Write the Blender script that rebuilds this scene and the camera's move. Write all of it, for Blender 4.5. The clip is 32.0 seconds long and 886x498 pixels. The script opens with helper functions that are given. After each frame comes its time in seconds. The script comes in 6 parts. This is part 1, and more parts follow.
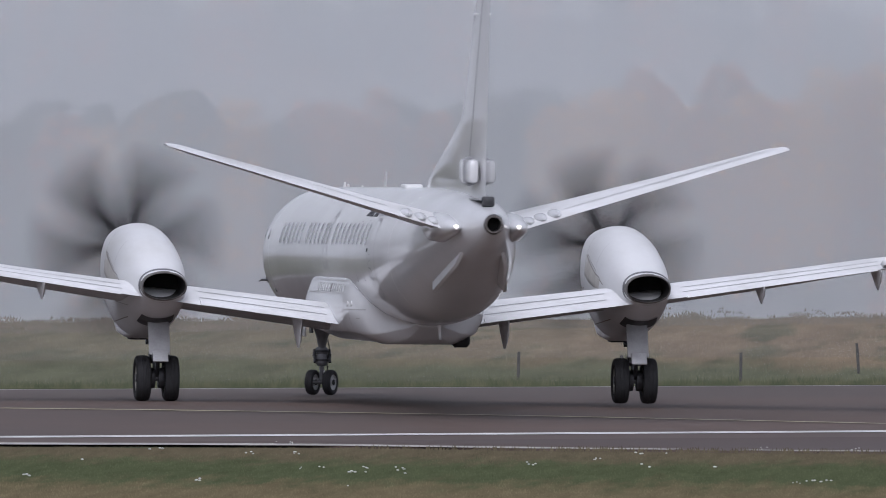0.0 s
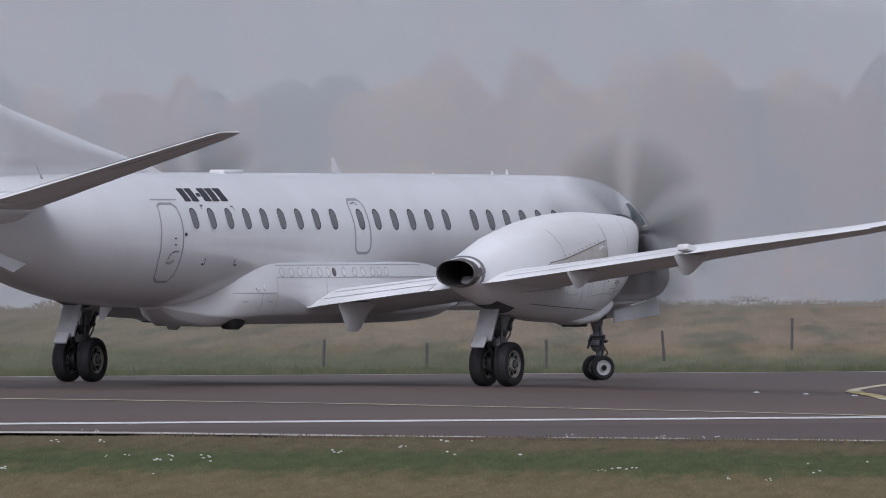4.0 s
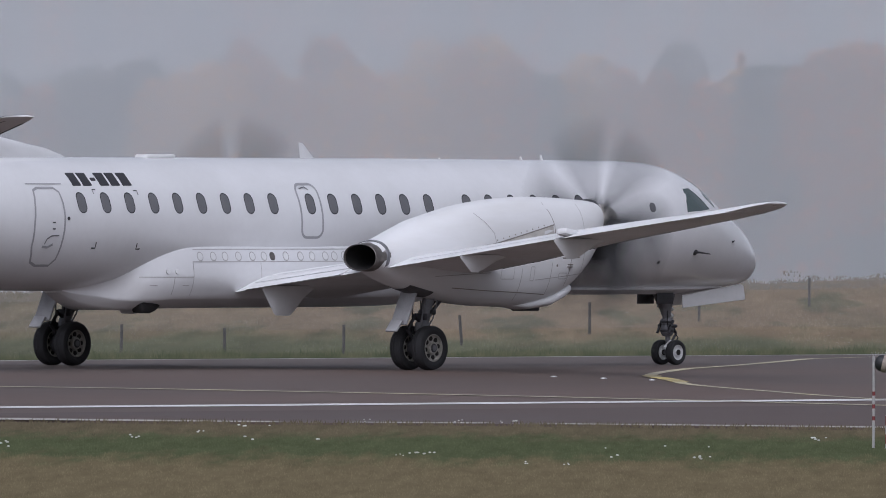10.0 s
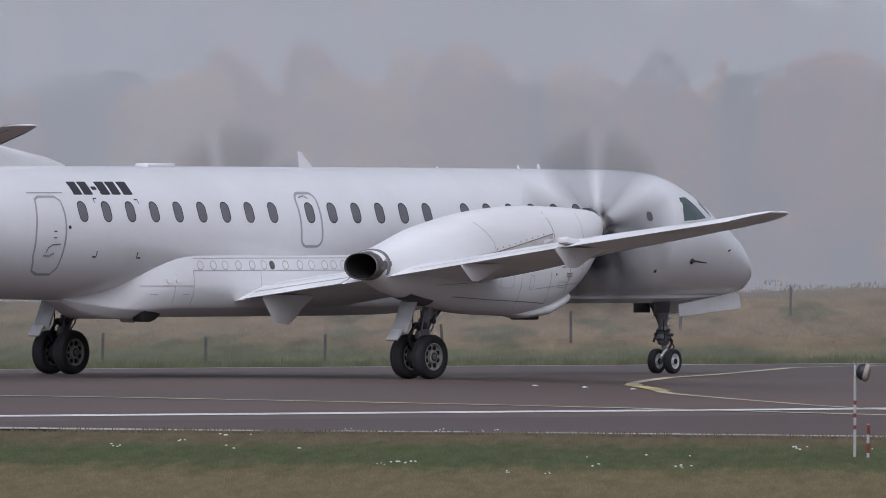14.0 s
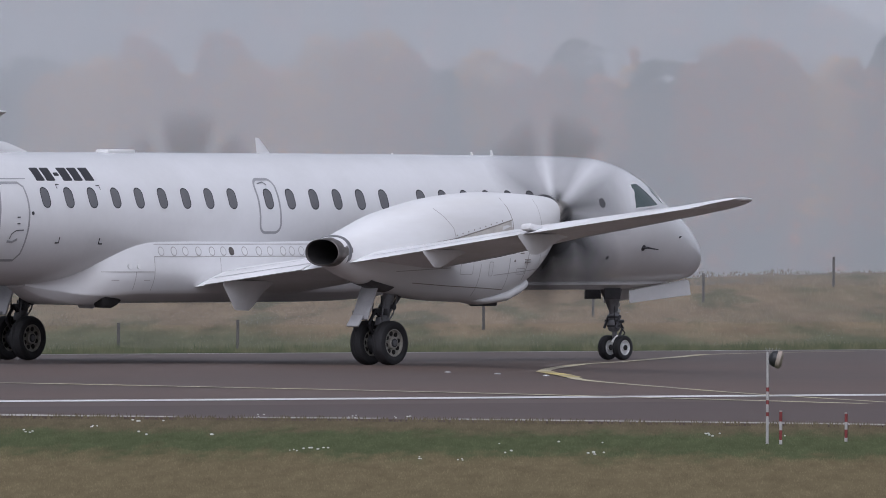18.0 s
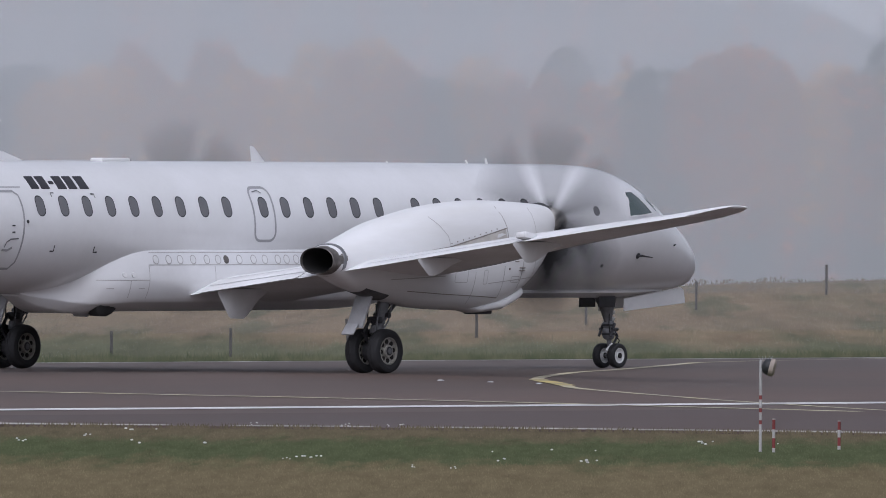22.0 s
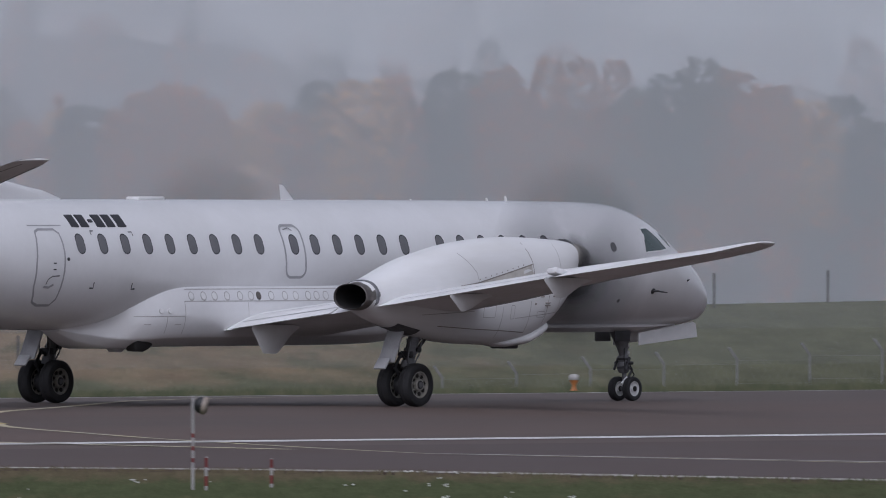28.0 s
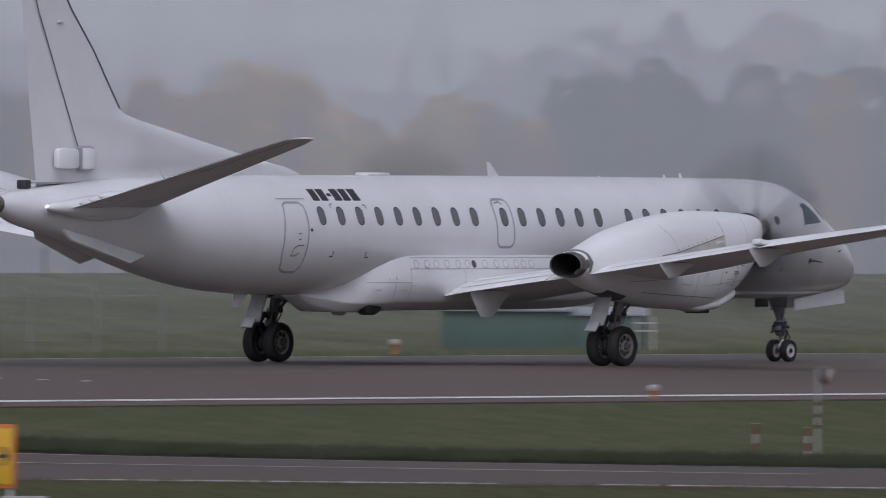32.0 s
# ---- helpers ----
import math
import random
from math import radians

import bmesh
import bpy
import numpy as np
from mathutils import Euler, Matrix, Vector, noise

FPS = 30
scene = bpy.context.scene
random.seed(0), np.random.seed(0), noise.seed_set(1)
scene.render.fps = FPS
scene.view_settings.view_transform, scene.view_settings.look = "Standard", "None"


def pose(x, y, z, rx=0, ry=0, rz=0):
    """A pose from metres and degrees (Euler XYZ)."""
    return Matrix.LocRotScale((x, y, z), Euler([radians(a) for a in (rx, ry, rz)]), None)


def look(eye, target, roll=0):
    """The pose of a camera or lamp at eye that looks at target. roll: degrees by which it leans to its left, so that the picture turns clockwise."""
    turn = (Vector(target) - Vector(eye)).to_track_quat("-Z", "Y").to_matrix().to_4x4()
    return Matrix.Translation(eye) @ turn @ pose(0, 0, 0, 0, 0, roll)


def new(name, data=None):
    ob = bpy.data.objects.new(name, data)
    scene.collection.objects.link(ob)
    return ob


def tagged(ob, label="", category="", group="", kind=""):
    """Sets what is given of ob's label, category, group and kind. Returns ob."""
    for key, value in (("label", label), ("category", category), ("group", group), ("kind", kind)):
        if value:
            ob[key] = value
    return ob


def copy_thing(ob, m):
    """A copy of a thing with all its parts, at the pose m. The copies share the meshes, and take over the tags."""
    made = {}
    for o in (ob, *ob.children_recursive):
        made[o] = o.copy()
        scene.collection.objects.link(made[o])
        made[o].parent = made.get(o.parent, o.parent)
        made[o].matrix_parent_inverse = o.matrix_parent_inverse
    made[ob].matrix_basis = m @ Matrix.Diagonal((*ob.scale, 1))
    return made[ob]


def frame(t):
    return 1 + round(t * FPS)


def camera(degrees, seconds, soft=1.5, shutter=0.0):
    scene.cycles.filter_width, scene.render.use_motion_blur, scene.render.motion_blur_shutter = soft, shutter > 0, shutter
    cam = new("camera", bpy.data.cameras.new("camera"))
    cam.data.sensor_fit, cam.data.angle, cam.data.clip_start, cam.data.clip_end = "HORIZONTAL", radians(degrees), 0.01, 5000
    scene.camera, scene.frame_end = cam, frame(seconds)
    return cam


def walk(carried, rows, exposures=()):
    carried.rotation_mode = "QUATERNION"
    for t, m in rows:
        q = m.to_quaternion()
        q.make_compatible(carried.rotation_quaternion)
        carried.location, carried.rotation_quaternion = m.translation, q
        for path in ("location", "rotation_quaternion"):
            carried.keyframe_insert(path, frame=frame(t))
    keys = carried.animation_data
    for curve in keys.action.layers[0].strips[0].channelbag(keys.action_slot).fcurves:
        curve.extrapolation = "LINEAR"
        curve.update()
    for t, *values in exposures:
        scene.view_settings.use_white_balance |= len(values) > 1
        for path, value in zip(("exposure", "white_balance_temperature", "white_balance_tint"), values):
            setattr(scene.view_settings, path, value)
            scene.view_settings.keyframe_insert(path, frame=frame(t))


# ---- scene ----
SKY, SUN = 0.145, 0.95
FOG, FOGFAR = (0.865, 0.893, 0.936), (0.93, 0.935, 0.94)
EXPOSURE = [(0, -0.28, 5800, 16), (1.5, -0.23, 5800, 16), (2.5, -0.24, 5800, 16), (5, -0.36, 5800, 16), (12, -0.36, 5800, 16), (15, -0.28, 5800, 16), (22, -0.28, 5800, 16), (24, -0.28, 5800, 16), (26.5, -0.64, 5750, 16), (28, -0.64, 5750, 17), (30, -0.63, 5800, 17), (32, -0.64, 5800, 17)]
FOV, EYE = 1.4565, (0.0, 0.0, 6.031)
# seconds, degrees right of north, degrees up, lean
VIEW = [
    (0, 1.8051, -0.3349, 0.3886), (0.5, 1.8172, -0.3369, 0.4557), (1, 1.8319, -0.3403, 0.3857), (1.5, 1.8541, -0.341, 0.2331),
    (2, 1.9334, -0.3468, 0.2442), (2.5, 1.9934, -0.3498, 0.2502), (4.5, 2.181, -0.3548, 0.3421), (5, 2.3013, -0.3587, 0.2541),
    (5.5, 2.3409, -0.3626, 0.2107), (6, 2.3746, -0.3663, 0.2288), (6.5, 2.4854, -0.3685, 0.2829), (7, 2.5092, -0.3699, 0.2658),
    (7.5, 2.5026, -0.3746, 0.2703), (8, 2.5007, -0.3745, 0.2664), (8.5, 2.5327, -0.3772, 0.2662), (9, 2.4775, -0.3776, 0.2655),
    (9.5, 2.4827, -0.3773, 0.2663), (10, 2.4585, -0.3765, 0.2658), (10.5, 2.4784, -0.3721, 0.2855), (11, 2.4923, -0.3674, 0.2775),
    (11.5, 2.4969, -0.3777, 0.2836), (12, 2.4824, -0.379, 0.2826), (12.5, 2.4934, -0.3741, 0.2738), (13, 2.5052, -0.3673, 0.2748),
    (13.5, 2.4935, -0.3621, 0.3037), (14, 2.4892, -0.3617, 0.2781), (14.5, 2.5094, -0.3634, 0.2892), (15, 2.5186, -0.3648, 0.2392),
    (15.5, 2.5524, -0.3624, 0.2514), (17.5, 2.5961, -0.3846, 0.345), (18, 2.6327, -0.3832, 0.346), (18.5, 2.6171, -0.3851, 0.3239),
    (19, 2.6639, -0.3877, 0.3154), (19.5, 2.6505, -0.3822, 0.3525), (20, 2.6494, -0.3783, 0.3209), (20.5, 2.655, -0.38, 0.3422),
    (21, 2.6386, -0.3771, 0.3169), (21.5, 2.6204, -0.3742, 0.3366), (22, 2.6443, -0.3697, 0.3108), (22.5, 2.6288, -0.3625, 0.3172),
    (23, 2.6305, -0.3269, 0.2717), (23.5, 2.6175, -0.3194, 0.3163), (24, 2.7172, -0.3122, 0.3315), (24.5, 2.7831, -0.3052, 0.2636),
    (26.5, 3.1273, -0.2775, 0.205), (27, 3.2425, -0.2754, 0.2193), (27.5, 3.3751, -0.2886, 0.2141), (28, 3.5781, -0.3032, 0.1429),
    (28.5, 3.8463, -0.3194, 0.199), (29, 4.164, -0.3319, 0.1916), (29.5, 4.4285, -0.3418, 0.1694), (30, 4.8119, -0.3478, 0.2295),
    (30.5, 5.2524, -0.3499, 0.1903), (31, 5.6772, -0.3497, 0.2825), (31.5, 6.2198, -0.3419, 0.2712), (32, 6.9048, -0.3252, 0.3341),
]


def aim(pan, tilt, roll):
    p, q = radians(pan), radians(tilt)
    way = Vector((math.sin(p) * math.cos(q), math.cos(p) * math.cos(q), math.sin(q)))
    return look(EYE, Vector(EYE) + way * 100, roll)


cam = camera(FOV, 32.0, soft=0.95, shutter=0.335)
walk(cam, [(t, aim(p, q, r)) for t, p, q, r in VIEW], EXPOSURE)

# seconds, east, north, heading in degrees from north
TAXI = [
    (0, 17.716, 588.316, -4.6), (0.5, 17.725, 590.421, 0.45), (1, 17.799, 592.279, 5.08), (1.5, 17.943, 593.908, 9.79),
    (2, 18.184, 595.325, 14.13), (2.5, 18.46, 596.548, 18.35), (4.5, 20.209, 599.845, 33.43), (5, 20.642, 600.361, 36.7),
    (5.5, 21.04, 600.79, 39.09), (6, 21.484, 601.147, 40.76), (6.5, 21.856, 601.452, 41.88), (7, 22.167, 601.722, 42.59),
    (7.5, 22.383, 601.978, 42.69), (8, 22.521, 602.234, 42.65), (8.5, 22.58, 602.509, 42.7), (9, 22.568, 602.532, 42.69),
    (9.5, 22.573, 602.538, 42.69), (10, 22.578, 602.543, 42.69), (10.5, 22.569, 602.533, 42.68), (11, 22.562, 602.526, 42.67),
    (11.5, 22.581, 602.546, 42.66), (12, 22.592, 602.558, 42.61), (12.5, 22.659, 602.633, 42.57), (13, 22.732, 602.713, 42.52),
    (13.5, 22.824, 602.815, 42.47), (14, 22.904, 602.905, 42.39), (14.5, 22.966, 602.973, 42.33), (15, 23.081, 603.101, 42.29),
    (15.5, 23.199, 603.232, 42.26), (17.5, 23.671, 603.756, 41.69), (18, 23.728, 603.819, 41.67), (18.5, 23.737, 603.83, 41.66),
    (19, 23.736, 603.828, 41.64), (19.5, 23.762, 603.857, 41.64), (20, 23.762, 603.857, 41.63), (20.5, 23.766, 603.861, 41.64),
    (21, 23.763, 603.858, 41.65), (21.5, 23.759, 603.854, 41.65), (22, 23.761, 603.856, 41.65), (22.5, 23.76, 603.855, 41.67),
    (23, 23.745, 603.838, 41.66), (23.5, 23.796, 603.895, 41.66), (24, 24.024, 604.148, 41.67), (24.5, 24.465, 604.638, 41.68),
    (26.5, 28.459, 609.071, 41.44), (27, 30.12, 610.913, 41.46), (27.5, 32.228, 613.253, 41.54), (28, 34.873, 616.19, 41.64),
    (28.5, 38.218, 619.903, 41.8), (29, 42.147, 624.263, 41.96), (29.5, 46.816, 629.445, 42.04), (30, 52.222, 635.446, 42.07),
    (30.5, 58.13, 642.003, 42.08), (31, 65.184, 649.832, 42.11), (31.5, 72.692, 658.166, 42.12), (32, 80.951, 667.332, 42.21),
]


# ---- light ----
world = bpy.data.worlds.new("overcast_sky")
scene.world = world
world.use_nodes = True
wn, wl = world.node_tree.nodes, world.node_tree.links
sky = wn.new("ShaderNodeTexSky")
sky.sky_type, sky.sun_disc = "NISHITA", False
sky.sun_elevation, sky.sun_rotation = radians(50), radians(191)
sky.air_density, sky.dust_density, sky.ozone_density = 1.0, 6.0, 1.0
grey_sky = wn.new("ShaderNodeHueSaturation")
grey_sky.inputs["Saturation"].default_value = 0.22
wl.new(sky.outputs[0], grey_sky.inputs["Color"])
wl.new(grey_sky.outputs[0], wn["Background"].inputs[0])
wn["Background"].inputs[1].default_value = SKY

sun = new("sun", bpy.data.lights.new("sun", "SUN"))
sun.data.energy, sun.data.angle, sun.data.color = SUN, radians(75), (1.0, 0.98, 0.96)
sun.matrix_world = look((0, 0, 100), (30 * math.sin(radians(11)), 30 * math.cos(radians(11)), 64.2))


# ---- materials ----
def material(name, base, rough=0.6, metal=0.0, vary=0.15, scale=4.0, fine=40.0, bump=0.05, coat=0.0, second=None, spec=0.5, stretch=None, random_piece=0.0, mask=(0.4, 0.62), across=None, along=None):
    """A surface with variation at two sizes: broad patches (towards second) and fine grain, with relief."""
    m = bpy.data.materials.new(name)
    m.use_nodes = True
    n, l = m.node_tree.nodes, m.node_tree.links
    b = n["Principled BSDF"]
    b.inputs["Roughness"].default_value, b.inputs["Metallic"].default_value = rough, metal
    b.inputs["Coat Roughness"].default_value = 0.08
    b.inputs["Coat Weight"].default_value, b.inputs["Specular IOR Level"].default_value = coat, spec
    co = n.new("ShaderNodeTexCoord").outputs["Object"]
    if stretch:
        mp = n.new("ShaderNodeMapping")
        mp.inputs["Scale"].default_value = stretch
        l.new(co, mp.inputs[0])
        co = mp.outputs[0]
    if along:
        mp = n.new("ShaderNodeMapping")
        mp.vector_type = "TEXTURE"
        mp.inputs["Rotation"].default_value, mp.inputs["Scale"].default_value = (0, 0, radians(39)), (along[0], along[1], 1)
        l.new(co, mp.inputs[0])
        co = mp.outputs[0]
    broad, grain = n.new("ShaderNodeTexNoise"), n.new("ShaderNodeTexNoise")
    broad.inputs["Scale"].default_value, broad.inputs["Detail"].default_value = scale, 5
    grain.inputs["Scale"].default_value, grain.inputs["Detail"].default_value = fine, 3
    for t in (broad, grain):
        l.new(co, t.inputs["Vector"])
    ramp = n.new("ShaderNodeMapRange")
    ramp.inputs["From Min"].default_value, ramp.inputs["From Max"].default_value = mask
    l.new(broad.outputs["Fac"], ramp.inputs["Value"])
    blend = ramp.outputs[0]
    if across:
        split, far, top = n.new("ShaderNodeSeparateXYZ"), n.new("ShaderNodeMapRange"), n.new("ShaderNodeMath")
        far.inputs["From Min"].default_value, far.inputs["From Max"].default_value = across
        far.interpolation_type = "SMOOTHSTEP"
        top.operation = "MAXIMUM"
        l.new(n.new("ShaderNodeTexCoord").outputs["Object"], split.inputs[0]), l.new(split.outputs["Y"], far.inputs["Value"])
        l.new(far.outputs[0], top.inputs[0]), l.new(blend, top.inputs[1])
        blend = top.outputs[0]
    mix = n.new("ShaderNodeMix")
    mix.data_type = "RGBA"
    other = second or tuple(c * (1 - vary) for c in base)
    mix.inputs["A"].default_value, mix.inputs["B"].default_value = (*base, 1), (*other, 1)
    l.new(blend, mix.inputs["Factor"])
    shade = n.new("ShaderNodeHueSaturation")
    val = n.new("ShaderNodeMapRange")
    val.inputs["To Min"].default_value, val.inputs["To Max"].default_value = 1 - vary, 1 + vary
    l.new(grain.outputs["Fac"], val.inputs["Value"])
    out = val.outputs[0]
    if random_piece:
        info, add = n.new("ShaderNodeNewGeometry"), n.new("ShaderNodeMath")
        add.operation = "MULTIPLY_ADD"
        add.inputs[1].default_value = random_piece
        l.new(info.outputs["Random Per Island"], add.inputs[0])
        l.new(out, add.inputs[2])
        out = add.outputs[0]
    l.new(out, shade.inputs["Value"])
    l.new(mix.outputs["Result"], shade.inputs["Color"])
    l.new(shade.outputs[0], b.inputs["Base Color"])
    if bump:
        bp = n.new("ShaderNodeBump")
        bp.inputs["Strength"].default_value, bp.inputs["Distance"].default_value = 0.6, bump
        l.new(grain.outputs["Fac"], bp.inputs["Height"])
        l.new(bp.outputs[0], b.inputs["Normal"])
    return m


def field_material(name, colours, steps, green=None, east_from=(-2, -14), west=0.75, dapple=0.3, patch_size=(9, 0.4), random_piece=0.0):
    """Grass whose colour changes with the distance over the field: colours, and steps of (from, to, raggedness) between them; green also spreads
    from both sides; all with ragged edges and dapples that are drawn out away from the road."""
    m = bpy.data.materials.new(name)
    m.use_nodes = True
    n, l = m.node_tree.nodes, m.node_tree.links
    b = n["Principled BSDF"]
    b.inputs["Roughness"].default_value, b.inputs["Specular IOR Level"].default_value = 0.95, 0.0
    co = n.new("ShaderNodeTexCoord").outputs["Object"]

    def turned(scale):
        mp = n.new("ShaderNodeMapping")
        mp.vector_type = "TEXTURE"
        mp.inputs["Rotation"].default_value, mp.inputs["Scale"].default_value = (0, 0, radians(39)), (*scale, 1)
        l.new(co, mp.inputs[0])
        return mp.outputs[0]

    def noisy(scale, detail):
        t = n.new("ShaderNodeTexNoise")
        t.inputs["Scale"].default_value, t.inputs["Detail"].default_value = 1.0, detail
        l.new(turned(scale), t.inputs["Vector"])
        return t.outputs["Fac"]

    def maths(op, *values):
        t = n.new("ShaderNodeMath")
        t.operation = op
        for i, v in enumerate(values):
            if isinstance(v, (int, float)):
                t.inputs[i].default_value = v
            else:
                l.new(v, t.inputs[i])
        return t.outputs[0]

    def ease(v, lo, hi, top=1.0):
        t = n.new("ShaderNodeMapRange")
        t.interpolation_type = "SMOOTHSTEP"
        t.inputs["From Min"].default_value, t.inputs["From Max"].default_value, t.inputs["To Max"].default_value = lo, hi, top
        l.new(v, t.inputs["Value"])
        return t.outputs[0]

    def blend(f, p, q):
        t = n.new("ShaderNodeMix")
        t.data_type = "RGBA"
        l.new(f, t.inputs["Factor"])
        for key, v in (("A", p), ("B", q)):
            if isinstance(v, tuple):
                t.inputs[key].default_value = (*v, 1)
            else:
                l.new(v, t.inputs[key])
        return t.outputs["Result"]

    split = n.new("ShaderNodeSeparateXYZ")
    l.new(turned((1, 1)), split.inputs[0])
    deep, left = split.outputs["X"], split.outputs["Y"]
    ragged = maths("SUBTRACT", noisy(patch_size, 4), 0.5)
    col = colours[0]
    for (lo, hi, rag), c in zip(steps, colours[1:]):
        col = blend(ease(maths("MULTIPLY_ADD", ragged, rag, deep), lo, hi), col, c)
    if green:
        east = maths("MULTIPLY_ADD", ragged, 16, maths("ADD", left, 300.3))
        g = maths("MAXIMUM", ease(east, *east_from), ease(east, 8, 24, west))
        col = blend(g, col, green)
    if west:
        col = blend(ease(noisy((patch_size[0] * 1.3, patch_size[1] * 0.9), 3), 0.50, 0.66, 0.75), col, tuple(0.9 * c for c in green))
    value = maths("MULTIPLY_ADD", noisy((patch_size[0] * 0.7, patch_size[1] * 0.6), 5), 2 * dapple, 1 - dapple)
    value = maths("MULTIPLY_ADD", noisy((1.2, 0.07), 2), 0.16, maths("SUBTRACT", value, 0.08))
    if random_piece:
        value = maths("MULTIPLY_ADD", n.new("ShaderNodeNewGeometry").outputs["Random Per Island"], random_piece, maths("SUBTRACT", value, random_piece / 2))
    shade = n.new("ShaderNodeHueSaturation")
    l.new(value, shade.inputs["Value"]), l.new(col, shade.inputs["Color"])
    l.new(shade.outputs[0], b.inputs["Base Color"])
    return m


def mist_material(name, thick, colour, right=None, vary=0.05, turn=(45, 105)):
    """A bank of fog: lets part of the view through and scatters daylight on both faces, thinner in streaks."""
    m = bpy.data.materials.new(name)
    m.use_nodes = True
    n, l = m.node_tree.nodes, m.node_tree.links
    n.remove(n["Principled BSDF"])
    clear, front, back = n.new("ShaderNodeBsdfTransparent"), n.new("ShaderNodeBsdfDiffuse"), n.new("ShaderNodeBsdfTranslucent")
    both, mix = n.new("ShaderNodeMixShader"), n.new("ShaderNodeMixShader")
    for s in (front, back):
        s.inputs["Color"].default_value = (*colour, 1)
    l.new(front.outputs[0], both.inputs[1]), l.new(back.outputs[0], both.inputs[2])
    streak, rng, mp = n.new("ShaderNodeTexNoise"), n.new("ShaderNodeMapRange"), n.new("ShaderNodeMapping")
    mp.inputs["Scale"].default_value = (0.012, 0.012, 0.09)
    streak.inputs["Scale"].default_value, streak.inputs["Detail"].default_value = 1.0, 2
    l.new(n.new("ShaderNodeTexCoord").outputs["Object"], mp.inputs[0]), l.new(mp.outputs[0], streak.inputs["Vector"])
    rng.inputs["To Min"].default_value, rng.inputs["To Max"].default_value = -vary, vary
    l.new(streak.outputs["Fac"], rng.inputs["Value"])
    east, split, add = n.new("ShaderNodeMapRange"), n.new("ShaderNodeSeparateXYZ"), n.new("ShaderNodeMath")
    east.interpolation_type = "SMOOTHSTEP"
    east.inputs["From Min"].default_value, east.inputs["From Max"].default_value = turn
    east.inputs["To Min"].default_value, east.inputs["To Max"].default_value = thick, thick if right is None else right
    l.new(n.new("ShaderNodeTexCoord").outputs["Object"], split.inputs[0]), l.new(split.outputs["X"], east.inputs["Value"])
    l.new(rng.outputs[0], add.inputs[0]), l.new(east.outputs[0], add.inputs[1]), l.new(add.outputs[0], mix.inputs[0])
    l.new(clear.outputs[0], mix.inputs[1]), l.new(both.outputs[0], mix.inputs[2])
    l.new(mix.outputs[0], n["Material Output"].inputs["Surface"])
    return m


WHITE = material("white_aircraft_paint", (0.665, 0.665, 0.675), 0.42, vary=0.03, scale=0.7, fine=9, bump=0, coat=0.8, second=(0.625, 0.625, 0.63))
MATTE = material("matte_white_wing_paint", (0.66, 0.66, 0.67), 0.75, vary=0.05, scale=1.1, fine=9, bump=0, second=(0.58, 0.58, 0.58), spec=0.0)
DIRTY = material("stained_white_nacelle_paint", (0.66, 0.66, 0.665), 0.5, vary=0.03, scale=1.2, fine=7, bump=0, coat=0.15, second=(0.60, 0.595, 0.585), spec=0.3, stretch=(0.5, 1.6, 2.4), mask=(0.42, 0.8))
STAIN = material("grubby_beige_panel_paint", (0.53, 0.51, 0.475), 0.6, vary=0.08, scale=5, fine=22, bump=0, second=(0.42, 0.40, 0.37), spec=0.3, mask=(0.4, 0.75))
# dark grey that stands in for shade on the nacelle underside
SHADEGREY = material("dark_grey_painted_shade", (0.075, 0.076, 0.08), 0.7, vary=0.2, scale=3, fine=14, bump=0, second=(0.12, 0.12, 0.125), spec=0.2)
GRIME = material("dark_grime_line", (0.25, 0.225, 0.205), 0.7, vary=0.25, scale=8, fine=40, bump=0)
GEARGREY = material("grey_gear_door_paint", (0.38, 0.38, 0.39), 0.6, vary=0.12, scale=4, fine=30, bump=0, spec=0.3)
PANEL = material("worn_white_panel", (0.66, 0.66, 0.66), 0.42, vary=0.05, scale=1.6, fine=12, bump=0, second=(0.62, 0.62, 0.62))
JOINT = material("faint_panel_joint", (0.40, 0.39, 0.38), 0.6, vary=0.2, scale=3, bump=0)
SEAM = material("grey_sealant", (0.30, 0.30, 0.31), 0.6, vary=0.1, bump=0)
MARK = material("dark_marking_film", (0.03, 0.03, 0.035), 0.5, vary=0.05, bump=0)
PANE = material("dark_cabin_glass", (0.13, 0.128, 0.135), 0.15, vary=0.1, bump=0, coat=0.5)
GLASSRIM = material("dark_glossy_window_seal", (0.05, 0.05, 0.055), 0.15, vary=0.1, bump=0, coat=0.5)
COCKPIT = material("green_tinted_windscreen", (0.05, 0.075, 0.07), 0.08, vary=0.1, bump=0, coat=0.6)
RUBBER = material("tyre_rubber", (0.018, 0.018, 0.020), 0.75, vary=0.2, scale=6, fine=60, bump=0.004)
STEEL = material("grey_gear_steel", (0.17, 0.17, 0.18), 0.5, 0.3, vary=0.2, scale=12, fine=80, bump=0.002)
DARKMETAL = material("dark_oily_metal", (0.06, 0.06, 0.065), 0.5, 0.5, vary=0.25, scale=10, fine=60, bump=0.002)
RIM = material("painted_wheel_rim", (0.34, 0.325, 0.29), 0.5, 0.2, vary=0.2, scale=20, fine=90, bump=0)
NOSERIM = material("white_wheel_rim", (0.60, 0.60, 0.60), 0.4, vary=0.1, scale=20, fine=90, bump=0)
# soot in the exhausts, dark wheel centres, painted shade on the belly scoop
SOOT_SHADE = material("near_black_soot_and_shade", (0.008, 0.007, 0.007), 0.8, vary=0.3, scale=5, bump=0.004)
HEATED = material("heat_stained_exhaust_metal", (0.17, 0.155, 0.145), 0.5, 0.5, vary=0.2, scale=7, fine=40, bump=0.002, second=(0.10, 0.09, 0.085))
